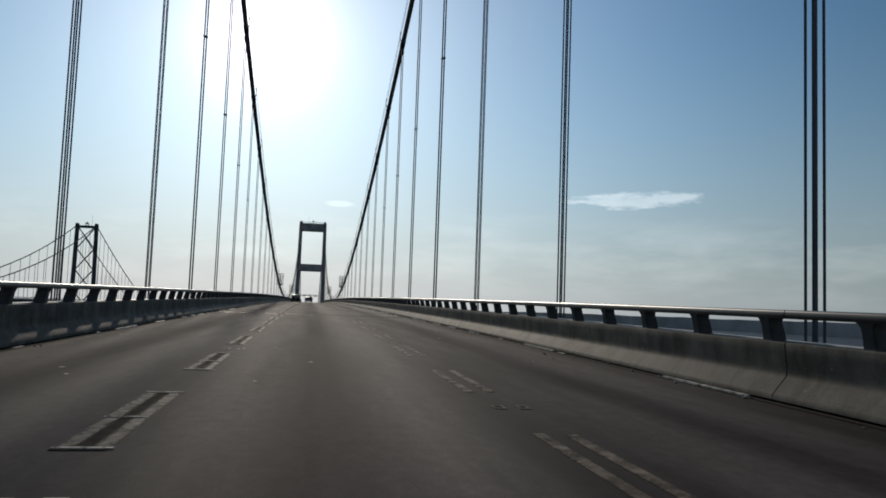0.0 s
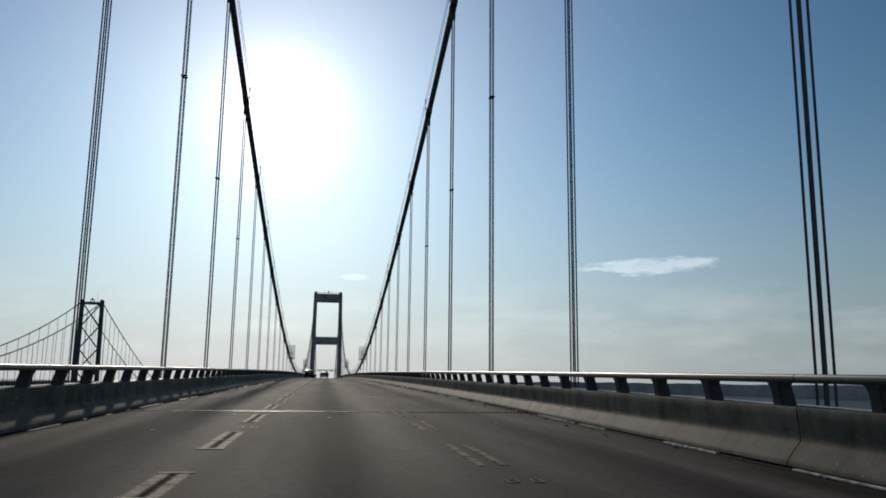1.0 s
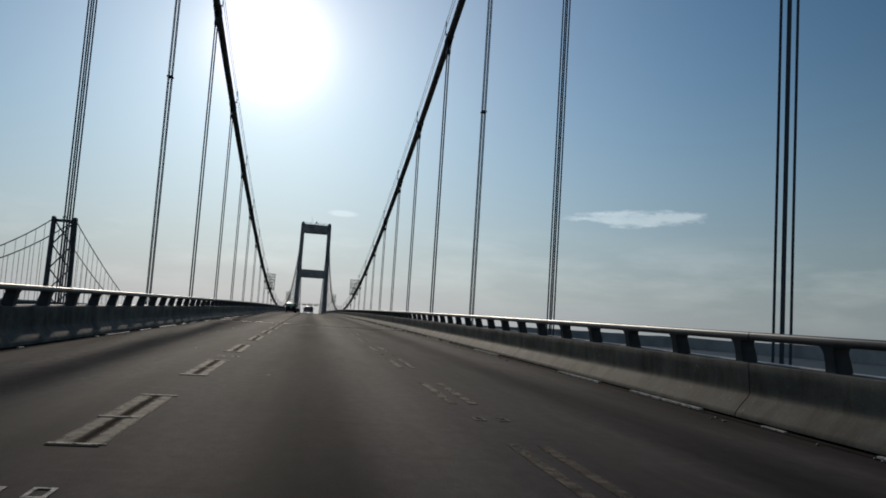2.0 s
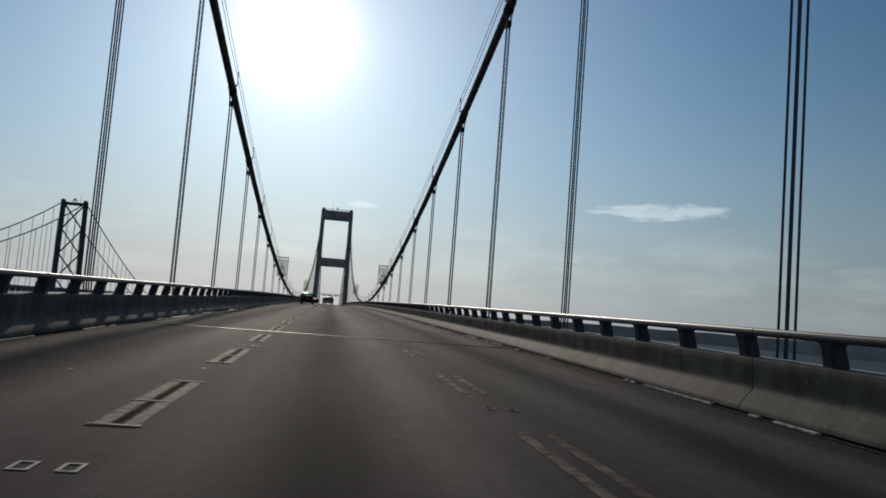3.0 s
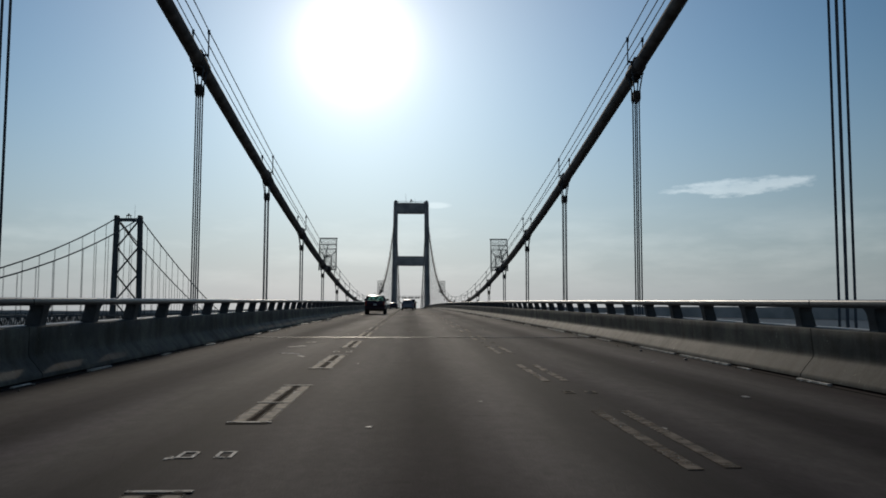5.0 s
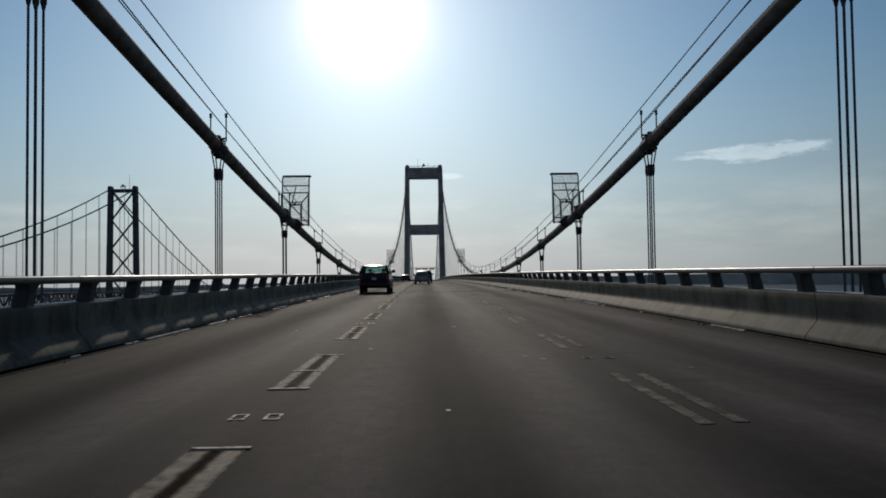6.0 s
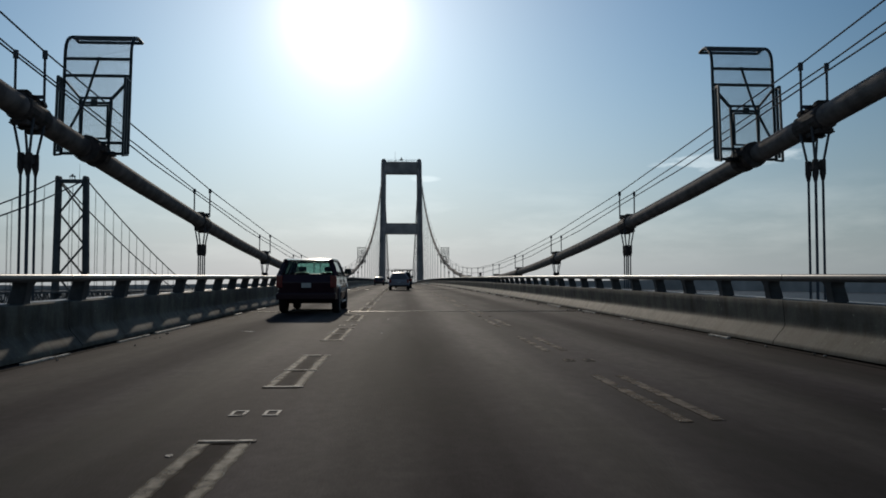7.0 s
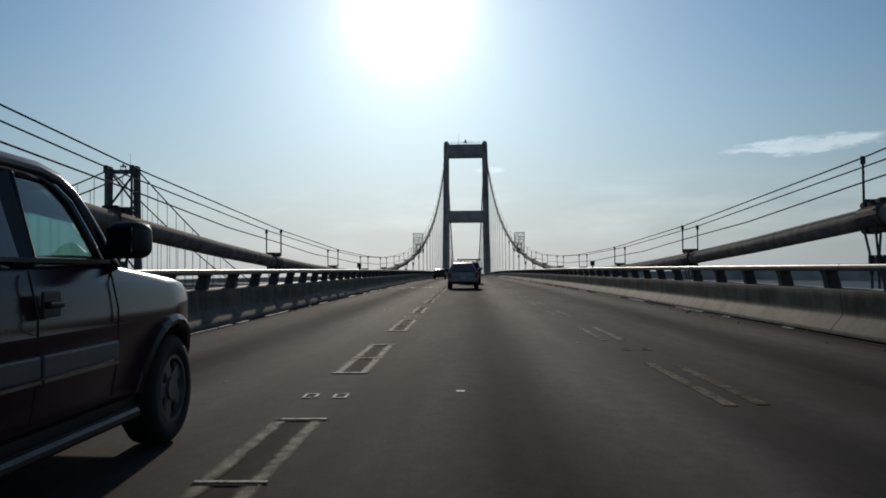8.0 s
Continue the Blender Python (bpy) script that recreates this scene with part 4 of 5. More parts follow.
def build_sides():
    rnd = random.Random(12)
    slot_lights = {s: slot_light_meshes(s) for s in (-1, 1)}
    # blocks between the expansion joints, four to each stretch of four panels
    ends = [4 * PANEL * j + d for j in range(-1, 15) for d in (0.08, 11.0, 23.16, 35.35)]
    pitch = PANEL / 6
    for s in (-1, 1):
        po = post_mesh(s)
        made = {}
        for y0, y1 in zip(ends, ends[1:]):
            half = round((y1 - y0) / 2, 3)
            if half not in made:
                made[half] = (parapet_mesh(s, half), sunlit_strip_mesh(s, half), rail_mesh(s, half))
            pm, cm, rm = made[half]
            y = (y0 + y1) / 2
            m = on_deck(y)
            p = empty("parapet", m, "weathered sloped concrete parapet block beside the roadway", "parapet", "parapet blocks")
            share("wall", pm, p)
            share("coping", cm, p)
            lay_slot_lights(p, slot_lights[s], half, rnd)
            r = empty("railing", m, "metal railing bar on flared cast posts along the parapet", "railing", "railing lengths")
            share("rail", rm, r)
            # the posts start anew behind each expansion joint
            first = (1.36, 1.20, 1.30, 1.48, 1.50)[max(0, min(4, int(y // (4 * PANEL))))]
            k = math.ceil((y0 - first) / pitch)
            while first + k * pitch < y1:
                share("post", po, r, pose(0, first + k * pitch - y, 0))
                k += 1


build_sides()


# ---- neighbouring older span ----
EX, EY = -132.2, 482.2


def ecable(y):
    a = abs(y - (EY - M))
    if a <= M:
        return -2.4 + 43.6 * (a / M) ** 2
    u = (a - M) / 201.0
    return 41.2 * (1 - u) - 14 * u - 4 * 4.0 * u * (1 - u)


def edeck(y):
    return -2.6 - 2.5e-5 * (y - (EY - M)) ** 2


def build_old_tower():
    t = empty("bridge_tower", pose(EX, EY, 0), "slender cross-braced grey steel tower of the older span", "bridge tower", "towers of the older span")
    for s in (-1, 1):
        bm = bmesh.new()
        bmesh.ops.create_cube(bm, size=1.0)
        for v in bm.verts:
            k = 1.0 if v.co.z > 0 else 1.25
            v.co = Vector((s * (5.35 if v.co.z > 0 else 6.6) + v.co.x * 1.7 * k, v.co.y * 2.6 * k, 41.0 if v.co.z > 0 else -56))
        for e in (-0.5, 0.5):
            bar(bm, (s * 6.6 + e, -1.6, -56), (s * 5.35 + e, -1.32, 41), 0.12)
        part("leg", bm, SPAN_PAINT, t)
        bm = bmesh.new()
        prism(bm, [(s * 5.35 - 0.9, 41), (s * 5.35 - 0.5, 42.3), (s * 5.35 + 0.5, 42.3), (s * 5.35 + 0.9, 41)], -1.6, 1.6)
        part("saddle_cover", bm, SPAN_PAINT, t)
    bm = bmesh.new()
    box(bm, -4.6, 4.6, -0.7, 0.7, 39.5, 41.0)
    part("cross_strut", bm, SPAN_PAINT, t)
    z = 39.8
    while z > -50:
        zl = z - 12.6
        wx = 4.75 + (41 - z) / 97 * 1.25
        wl = 4.75 + (41 - zl) / 97 * 1.25
        for s in (-1, 1):
            bm = bmesh.new()
            bar(bm, (s * wx, -0.3 * s, z), (-s * wl, -0.3 * s, zl), 1.0, 0.5)
            part("brace", bm, SPAN_PAINT, t)
        z = zl
    bm = bmesh.new()
    rod(bm, (0, 0, 42.49), (0, 0, 43.2), 0.4, 8)
    beacon = part("beacon", bm, SPAN_PAINT, t, "small beacon on a round platform")
    bm = bmesh.new()
    rod(bm, (0, 0, 42.2), (0, 0, 42.5), 1.2, 10)
    part("platform", bm, SPAN_PAINT, beacon)
    for a in range(6):
        bm = bmesh.new()
        rod(bm, (1.2 * math.cos(a), 1.0 * math.sin(a), 41), (0.9 * math.cos(a), 0.7 * math.sin(a), 42.3), 0.1, 5)
        part("platform_leg", bm, SPAN_PAINT, beacon)
    bm = bmesh.new()
    rod(bm, (2.8, 0, 41), (2.8, 0, 47.5), 0.09, 6, 0.04)
    part("mast", bm, SPAN_PAINT, t)
    return t


def build_old_span():
    t = build_old_tower()
    copy_thing(t, pose(EX, EY - SPAN, 0))
    for s in (-1, 1):
        ys = [EY - SPAN + i * 12.192 for i in range(41)] + [EY + 10.05 * i for i in range(1, 21)]
        bm = bmesh.new()
        sweep(bm, [(EX + s * 5.35, y, ecable(y)) for y in ys], 0.27, 8)
        c = part("main_cable", bm, SPAN_PAINT, None, smooth=True)
        tagged(c, "thin grey main cable of the older span with its suspenders", "bridge cable", "cables of the older span")
        for y in ys[1:]:
            zc, zd = ecable(y), edeck(y) - 0.6
            if zc - zd < 0.5 or abs(y - EY) < 1:
                continue
            for d in (-0.25, 0.25):
                bm = bmesh.new()
                rod(bm, (EX + s * 5.35, y + d, zd), (EX + s * 5.35, y + d, zc), 0.06, 5)
                part("suspender", bm, SPAN_PAINT, c)
    tr = empty("deck_truss", pose(0, 0, 0), "grey lattice stiffening truss and deck of the older span", "bridge truss")
    bm = bmesh.new()
    for s in (-1, 1):
        x = s * 5.0
        for z in (-0.3, -4.0):
            bar(bm, (x, 0, z), (x, 12.192, z), 0.45)
        for k in range(4):
            a = k * 3.048
            bar(bm, (x, a, -0.3 if k % 2 else -4.0), (x, a + 3.048, -4.0 if k % 2 else -0.3), 0.28)
            bar(bm, (x, a, -0.3), (x, a, -4.0), 0.2)
    for a in (0, 6.1):
        bar(bm, (-5, a, -0.4), (5, a, -0.4), 0.4)
        bar(bm, (-5, a, -4.0), (5, a, -4.0), 0.25)
    box(bm, -4.8, 4.8, 0, 12.192, -0.1, 0.25)
    for s in (-1, 1):
        for z in (0.6, 0.95):
            bar(bm, (s * 4.7, 0, z), (s * 4.7, 12.192, z), 0.1)
        for k in range(5):
            bar(bm, (s * 4.7, k * 2.44, 0.2), (s * 4.7, k * 2.44, 1.0), 0.12)
    me = bpy.data.meshes.new("truss_bay")
    bm.to_mesh(me); bm.free(); me.materials.append(SPAN_PAINT)
    for k in range(-14, 57):
        y = EY - SPAN + k * 12.192
        share("truss_bay", me, tr, pose(EX, y, edeck(y), math.degrees(math.atan(edeck(y + .5) - edeck(y - .5)))))


build_old_span()


# ---- lane signal gantry past the far tower ----
def build_gantry():
    y = 538.0
    z = deck(y)
    g = empty("signal_gantry", pose(0, y, z), "grey overhead gantry with lane signal boxes across the road", "sign gantry")
    for s in (-1, 1):
        bm = bmesh.new()
        rod(bm, (s * 6.7, 0, -0.3), (s * 6.7, 0, 8.0), 0.16, 10)
        part("post", bm, TOWER_PAINT, g)
    bm = bmesh.new()
    for dz in (7.2, 7.9):
        bar(bm, (-6.7, 0, dz), (6.7, 0, dz), 0.14)
    for k in range(14):
        bar(bm, (-6.7 + k * 0.957, 0, 7.2 if k % 2 else 7.9), (-5.743 + k * 0.957, 0, 7.9 if k % 2 else 7.2), 0.08)
    part("beam", bm, TOWER_PAINT, g)
    for x in (-4.3, -3.0, -0.6, 0.7, 3.1, 4.4):
        bm = bmesh.new()
        box(bm, x - 0.42, x + 0.42, -0.3, 0.2, 6.5, 7.5, bevel=0.04)
        sb = part("signal_box", bm, SEALER, g)
        bm = bmesh.new()
        rod(bm, (x, -0.31, 7.0), (x, -0.34, 7.0), 0.26, 12)
        part("lens", bm, POST_METAL, sb)


build_gantry()


def build_marker(s, y):
    m = empty("marker_light", on_deck(y, s * 6.19, 1.24), "small dark marker light box on the railing", "marker light", "marker lights on the railing")
    bm = bmesh.new()
    box(bm, -0.1, 0.1, -0.13, 0.13, 0.10, 0.36, bevel=0.02)
    part("housing", bm, SEALER, m)
    bm = bmesh.new()
    rod(bm, (0, 0, 0), (0, 0, 0.11), 0.04, 8)
    part("stem", bm, POST_METAL, m)


for s in (-1, 1):
    build_marker(s, 233.0)


# ---- vehicles ----
MAROON = material("maroon_car_paint", (0.036, 0.014, 0.024), 0.2, 0.0, 0.12, 1.0, 0.0, spec=0.34)
SILVER = material("silver_car_paint", (0.31, 0.29, 0.315), 0.5, 0.2, 0.08, 1.0, 0.0, spec=0.2)
CHARCOAL = material("charcoal_car_paint", (0.03, 0.032, 0.036), 0.2, 0.2, 0.1, 1.0, 0.0)
DARK_RED = material("dark_car_paint", (0.05, 0.02, 0.025), 0.2, 0.1, 0.1, 1.0, 0.0)
TRIM = material("grey_side_trim", (0.10, 0.10, 0.115), 0.45, 0.0, 0.15, 4.0, 0.1, 60.0)
BLACK = material("black_plastic", (0.012, 0.012, 0.013), 0.5, 0.0, 0.2, 6.0, 0.2, 60.0)
TYRE = material("tyre_rubber", (0.015, 0.015, 0.015), 0.85, 0.0, 0.25, 8.0, 0.4, 60.0)
ALLOY = material("alloy_rim", (0.20, 0.20, 0.205), 0.45, 0.8, 0.15, 6.0, 0.1, 60.0)
CHROME = material("chrome", (0.65, 0.65, 0.65), 0.12, 1.0, 0.05, 4.0, 0.0)
TINTED = glass_material("tinted_glass", (0.38, 0.58, 0.54))
PRIVACY = material("dark_rear_glass", (0.012, 0.014, 0.016), 0.06, 0.0, 0.1, 1.0, 0.0, spec=0.6)
MIRROR = material("mirror_glass", (0.12, 0.125, 0.13), 0.03, 1.0, 0.02, 1.0, 0.0)
SMOKED = material("smoked_rear_glass", (0.15, 0.145, 0.16), 0.3, 0.0, 0.1, 1.0, 0.0, spec=0.3)
RED_LENS = material("red_lens", (0.22, 0.022, 0.024), 0.15, 0.0, 0.15, 5.0, 0.0)
CLEAR_LENS = material("clear_lens", (0.6, 0.6, 0.6), 0.1, 0.0, 0.1, 5.0, 0.0)
PLATE = material("plate", (0.6, 0.6, 0.58), 0.4, 0.0, 0.1, 6.0, 0.0)


def inset(outline, d):
    n = len(outline)
    res = []
    area = sum(outline[i][0] * outline[(i + 1) % n][1] - outline[(i + 1) % n][0] * outline[i][1] for i in range(n))
    sg = 1 if area > 0 else -1
    for i in range(n):
        p, q, r = (Vector(outline[j % n]) for j in (i - 1, i, i + 1))
        t = ((q - p).normalized() + (r - q).normalized())
        t = t.normalized() if t.length > 1e-6 else Vector((0, 1))
        res.append((q.x - sg * t.y * d, q.y + sg * t.x * d))
    return res


def slab(bm, outline, half, edge, taper=None):
    """A side outline in y and z drawn out across the width with rounded edges; taper(z) narrows it."""
    taper = taper or (lambda y, z: 0.0)
    layers = [(-half, inset(outline, edge)), (-half + edge * 0.35, inset(outline, edge * 0.3)), (-half + edge, outline), (half - edge, outline), (half - edge * 0.35, inset(outline, edge * 0.3)), (half, inset(outline, edge))]
    prev = None
    rings = []
    for x, pts in layers:
        ring = [bm.verts.new((x * (1 - taper(y, z) / half), y, z)) for y, z in pts]
        if prev:
            for k in range(len(ring)):
                bm.faces.new((prev[k], ring[k], ring[(k + 1) % len(ring)], prev[(k + 1) % len(ring)]))
        prev = ring
        rings.append(ring)
    bm.faces.new(rings[0])
    bm.faces.new(rings[-1][::-1])


def arc(cy, cz, r, a0, a1, n=9):
    return [(cy + r * math.cos(radians(a0 + (a1 - a0) * i / (n - 1))), cz + r * math.sin(radians(a0 + (a1 - a0) * i / (n - 1)))) for i in range(n)]


def build_wheel(parent, x, y, r, w, side):
    bm = bmesh.new()
    n = 28
    prof = [(-w / 2, r * 0.62), (-w / 2, r * 0.9), (-w / 2 + 0.03, r * 0.985), (0, r), (w / 2 - 0.03, r * 0.985), (w / 2, r * 0.9), (w / 2, r * 0.62)]
    prev = None
    for px, pr in prof + [prof[0]]:
        ring = [bm.verts.new((px, pr * math.cos(2 * math.pi * k / n), pr * math.sin(2 * math.pi * k / n))) for k in range(n)]
        if prev:
            for k in range(n):
                bm.faces.new((prev[k], ring[k], ring[(k + 1) % n], prev[(k + 1) % n]))
        prev = ring
    bmesh.ops.remove_doubles(bm, verts=bm.verts, dist=1e-4)
    wh = part("wheel", bm, TYRE, parent, "black rubber tyre", True)
    wh.matrix_local = pose(x, y, r)
    bm = bmesh.new()
    fx = side * (w / 2 - 0.035)
    prev = None
    for dx, pr in ((0.0, r * 0.63), (0.03, r * 0.62), (0.03, r * 0.55), (-0.04, r * 0.52)):
        ring = [bm.verts.new((fx + side * dx, pr * math.cos(2 * math.pi * k / n), pr * math.sin(2 * math.pi * k / n))) for k in range(n)]
        if prev:
            for k in range(n):
                bm.faces.new((prev[k], ring[k], ring[(k + 1) % n], prev[(k + 1) % n]))
        prev = ring
    for k in range(5):
        m = pose(fx - side * 0.012, 0, 0) @ pose(0, 0, 0, 72 * k + 20)
        box(bm, -0.024, 0.024, -0.052, 0.052, 0.05, r * 0.57, m, bevel=0.014)
        box(bm, -0.014, 0.014, -0.085, 0.085, r * 0.40, r * 0.57, m, bevel=0.01)
    rod(bm, (fx - 0.03, 0, 0), (fx + 0.03, 0, 0), 0.085, 14)
    part("rim", bm, ALLOY, wh, "five-spoke alloy rim")
    bm = bmesh.new()
    rod(bm, (fx - side * 0.06, 0, 0), (fx - side * 0.08, 0, 0), r * 0.6, 20)
    part("brake_disc", bm, BLACK, wh)


def pane(parent, name, pts, mat, label="", thick=0.006):
    bm = bmesh.new()
    a = [bm.verts.new(p) for p in pts]
    f = bm.faces.new(a)
    r = bmesh.ops.extrude_face_region(bm, geom=[f])
    bm.normal_update()
    for v in (g for g in r["geom"] if isinstance(g, bmesh.types.BMVert)):
        v.co += f.normal * thick
    ob = part(name, bm, mat, parent, label)
    if mat is TINTED:
        ob.visible_shadow = False
    return ob


def soften(ob, degrees):
    ob.data.shade_smooth()
    ob.data.set_sharp_from_angle(angle=radians(degrees))
    return ob


def vehicle(name, label, category, m, paint, half=0.98, base=3.0, front=0.9, rear=1.0, sill=0.42, hood=1.05, belt=1.12, roof=1.75, r=0.36, cowl=-0.35, top0=-1.0, top1=-3.6, tail=-4.1, glass=PRIVACY, trim=False, door=None, tumble=0.26):
    v = empty(name, m, label, category)
    R = r + 0.085
    yr = -base
    out = [(yr - rear, 0.62), (yr - rear - 0.03, belt - 0.25), (yr - rear + 0.05, belt), (cowl - 0.1, belt + 0.01), (cowl, belt - 0.015), (0.1, hood + 0.025), (front * 0.45, hood - 0.005), (front * 0.72, hood - 0.055), (front * 0.88, hood - 0.14), (front * 0.97, hood - 0.25), (front, hood - 0.38), (front - 0.01, 0.55), (front - 0.2, sill - 0.04)]
    out += arc(0, r, R, 5, 175) + [(-R - 0.08, sill)] + [(yr + R + 0.08, sill)] + arc(yr, r, R, 5, 175) + [(yr - rear + 0.12, 0.5)]
    bm = bmesh.new()
    def narrow(y, z):
        t = 0.26 * max(0, (y - front + 0.75) / 0.75) ** 2.4 + 0.12 * max(0, (yr - rear + 0.5 - y) / 0.5) ** 2
        return t + (0.055 * (z - 0.99) / 0.25 if z > 0.99 else 0.05 * ((0.90 - z) / 0.45) ** 2 if z < 0.90 else 0.0)
    slab(bm, out, half, 0.05)
    for z in (0.5, 0.58, 0.66, 0.74, 0.82, 0.9, 0.985, 0.999, 1.06, 1.13):
        bmesh.ops.bisect_plane(bm, geom=bm.verts[:] + bm.edges[:] + bm.faces[:], plane_co=(0, 0, z), plane_no=(0, 0, 1))
    for k in range(7):
        bmesh.ops.bisect_plane(bm, geom=bm.verts[:] + bm.edges[:] + bm.faces[:], plane_co=(0, front - 0.13 * k, 0), plane_no=(0, 1, 0))
    for x in (-0.6, -0.3, 0.0, 0.3, 0.6):
        bmesh.ops.bisect_plane(bm, geom=bm.verts[:] + bm.edges[:] + bm.faces[:], plane_co=(x, 0, 0), plane_no=(1, 0, 0))
    for q in bm.verts:
        q.co.x *= 1 - narrow(q.co.y, q.co.z) / half
        if q.co.z > 0.9 and q.co.y > cowl:
            q.co.z += 0.03 * (1 - (q.co.x / half) ** 2)
        if q.co.y > front - 0.3:
            q.co.y += 0.10 * (1 - (q.co.x / half) ** 2)
    soften(part("body", bm, paint, v), 38)
    # cabin: roof, pillars and panes
    hb, ht = half - 0.07, half - tumble
    bm = bmesh.new()
    slab(bm, [(top0 + 0.20, roof - 0.125), (top0 + 0.10, roof - 0.085), (top0 - 0.06, roof - 0.045), (top0 - 0.28, roof - 0.012), (top0 - 0.9, roof + 0.015), (top1 + 0.5, roof), (top1, roof - 0.06), (top1 + 0.02, roof - 0.10), (top0 - 0.1, roof - 0.115), (top0 + 0.1, roof - 0.125)], ht + 0.03, 0.03)
    soften(part("roof", bm, paint, v), 50)
    b_y = door if door else (cowl + top1) / 2 + 0.12
    c_y = top1 + 0.75
    for s in (-1, 1):
        b_top = b_y + 0.06 if trim else b_y - 0.2
        for n, (yb, yt, w) in enumerate(((cowl - 0.12, top0 + 0.12, 0.06), (b_y, b_top, 0.13), (c_y, c_y - 0.02, 0.13), (tail + 0.16, top1 + 0.1, 0.16))):
            if trim and n == 0:
                continue
            bm = bmesh.new()
            bar(bm, (s * (hb - 0.02), yb, belt - 0.03), (s * (ht - 0.02), yt, roof - 0.08), w, 0.07)
            part("pillar", bm, paint if n != 1 else BLACK, v)
        xb, xt, zb, zt = s * (hb + 0.006), s * (ht + 0.012), belt, roof - 0.085
        back_glass = PRIVACY if glass is TINTED else glass
        if trim:
            def at(y, z, dx=0.0):
                u = (z - zb) / (zt - zb)
                return Vector((xb + (xt - xb) * u + s * dx, y, z))
            # rounded front door glass, its rubber seal with a bright lip, and the curved pillar that runs on into the roof rail
            edge = [(-1.0, 1.275), (-1.02, 1.36), (-1.055, 1.48), (-1.11, 1.60), (-1.20, 1.685), (-1.33, 1.735), (-1.48, 1.748), (-1.565, 1.735), (-1.592, 1.70), (-1.685, 1.275)]
            pane(v, "side_window", [at(*q) for q in edge], glass, "teal tinted front side window")
            bm = bmesh.new()
            sweep(bm, [at(*q, 0.004) for q in edge + edge[:1]], 0.020, 8)
            seal = part("window_seal", bm, BLACK, v, "black rubber window seal", True)
            bm = bmesh.new()
            sweep(bm, [at(y + 0.028 * (k < 4), z + 0.022 * (k > 2), 0.018) for k, (y, z) in enumerate(edge[:9])], 0.007, 6)
            part("bright_lip", bm, CHROME, seal)
            bm = bmesh.new()
            sweep(bm, [at(y, z, -0.012) for y, z in ((-0.86, 1.22), (-0.89, 1.30), (-0.925, 1.42), (-0.975, 1.55), (-1.05, 1.66), (-1.16, 1.73), (-1.34, 1.768), (-1.62, 1.776), (-2.3, 1.772), (-3.2, 1.755), (-4.0, 1.72))], 0.06, 10)
            part("roof_rail", bm, paint, v, "", True)
        else:
            pane(v, "side_window", [(xb, cowl - 0.22, zb), (xb, b_y + 0.06, zb), (xt, b_y - 0.15, zt), (xt, top0 - 0.02, zt)], glass)
        pane(v, "side_window", [(xb, b_y - 0.06, zb), (xb, c_y + 0.06, zb), (xt, c_y + 0.04, zt), (xt, b_top - 0.07, zt)], back_glass)
        pane(v, "side_window", [(xb, c_y - 0.07, zb), (xb, tail + 0.3, zb), (xt, top1 + 0.22, zt), (xt, c_y - 0.1, zt)], back_glass)
        # belt moulding, handles, mirror
        bm = bmesh.new()
        box(bm, s * (half - 0.045) - 0.012, s * (half - 0.045) + 0.012, tail + 0.3, cowl - 0.2, belt - 0.005, belt + 0.018)
        part("belt_moulding", bm, BLACK if trim else CHROME, v)
        for hy in (b_y + 0.12, c_y + 0.14):
            bm = bmesh.new()
            box(bm, s * half - 0.012, s * half + 0.004, hy - 0.085, hy + 0.085, belt - 0.28, belt - 0.15, bevel=0.01)
            h = part("door_handle", bm, BLACK, v, "black door handle in its recess")
            bm = bmesh.new()
            box(bm, s * half - 0.004, s * half + 0.035, hy - 0.07, hy + 0.07, belt - 0.235, belt - 0.20, bevel=0.012)
            part("grip", bm, paint, h)
        bm = bmesh.new()
        bmesh.ops.create_uvsphere(bm, u_segments=20, v_segments=12, radius=1.0)
        for q in bm.verts:
            q.co = Vector([math.copysign(abs(c) ** 0.55, c) * h for c, h in zip(q.co, (0.125, 0.085, 0.11))])
        bar(bm, (s * -0.23, 0.0, -0.09), (s * -0.05, 0.0, -0.04), 0.08)
        mi = part("mirror", bm, BLACK, v, "black folding door mirror", True)
        mi.matrix_local = pose(s * (half + 0.095), -0.95 if trim else cowl - 0.44, belt + 0.13, 0, 0, -s * 16)
        bm = bmesh.new()
        box(bm, -0.088, 0.088, -0.090, -0.082, -0.07, 0.07)
        part("mirror_glass", bm, MIRROR, mi)
        # seams of the doors
        for sy in (cowl - 0.16, b_y, c_y):
            bm = bmesh.new()
            sweep(bm, [(s * (half - narrow(sy, z) - 0.002), sy, z) for z in (sill + 0.08, 0.6, 0.75, 0.9, 1.0, belt - 0.05)], 0.006, 5)
            part("door_seam", bm, BLACK, v)
        bm = bmesh.new()
        sweep(bm, [(s * (half - 0.014 - narrow(*a)), *a) for a in arc(0, r, R + 0.02, 6, 174, 13)], 0.045, 8)
        part("arch_flare", bm, paint, v)
        bm = bmesh.new()
        sweep(bm, [(s * (half - 0.014 - narrow(*a)), *a) for a in arc(yr, r, R + 0.02, 6, 174, 13)], 0.045, 8)
        part("arch_flare", bm, paint, v)
        if trim:
            for ya, yb2 in ((b_y + 0.012, cowl - 0.2), (c_y + 0.012, b_y - 0.012)):
                bm = bmesh.new()
                box(bm, s * half - 0.02, s * half + 0.022, ya, yb2, 0.70, 0.81, bevel=0.012)
                tr = part("side_moulding", bm, TRIM, v, "grey rubbing strip with bright lower edge")
                bm = bmesh.new()
                box(bm, s * half - 0.02, s * half + 0.024, ya, yb2, 0.675, 0.692)
                part("bright_strip", bm, CHROME, tr)
            bm = bmesh.new()
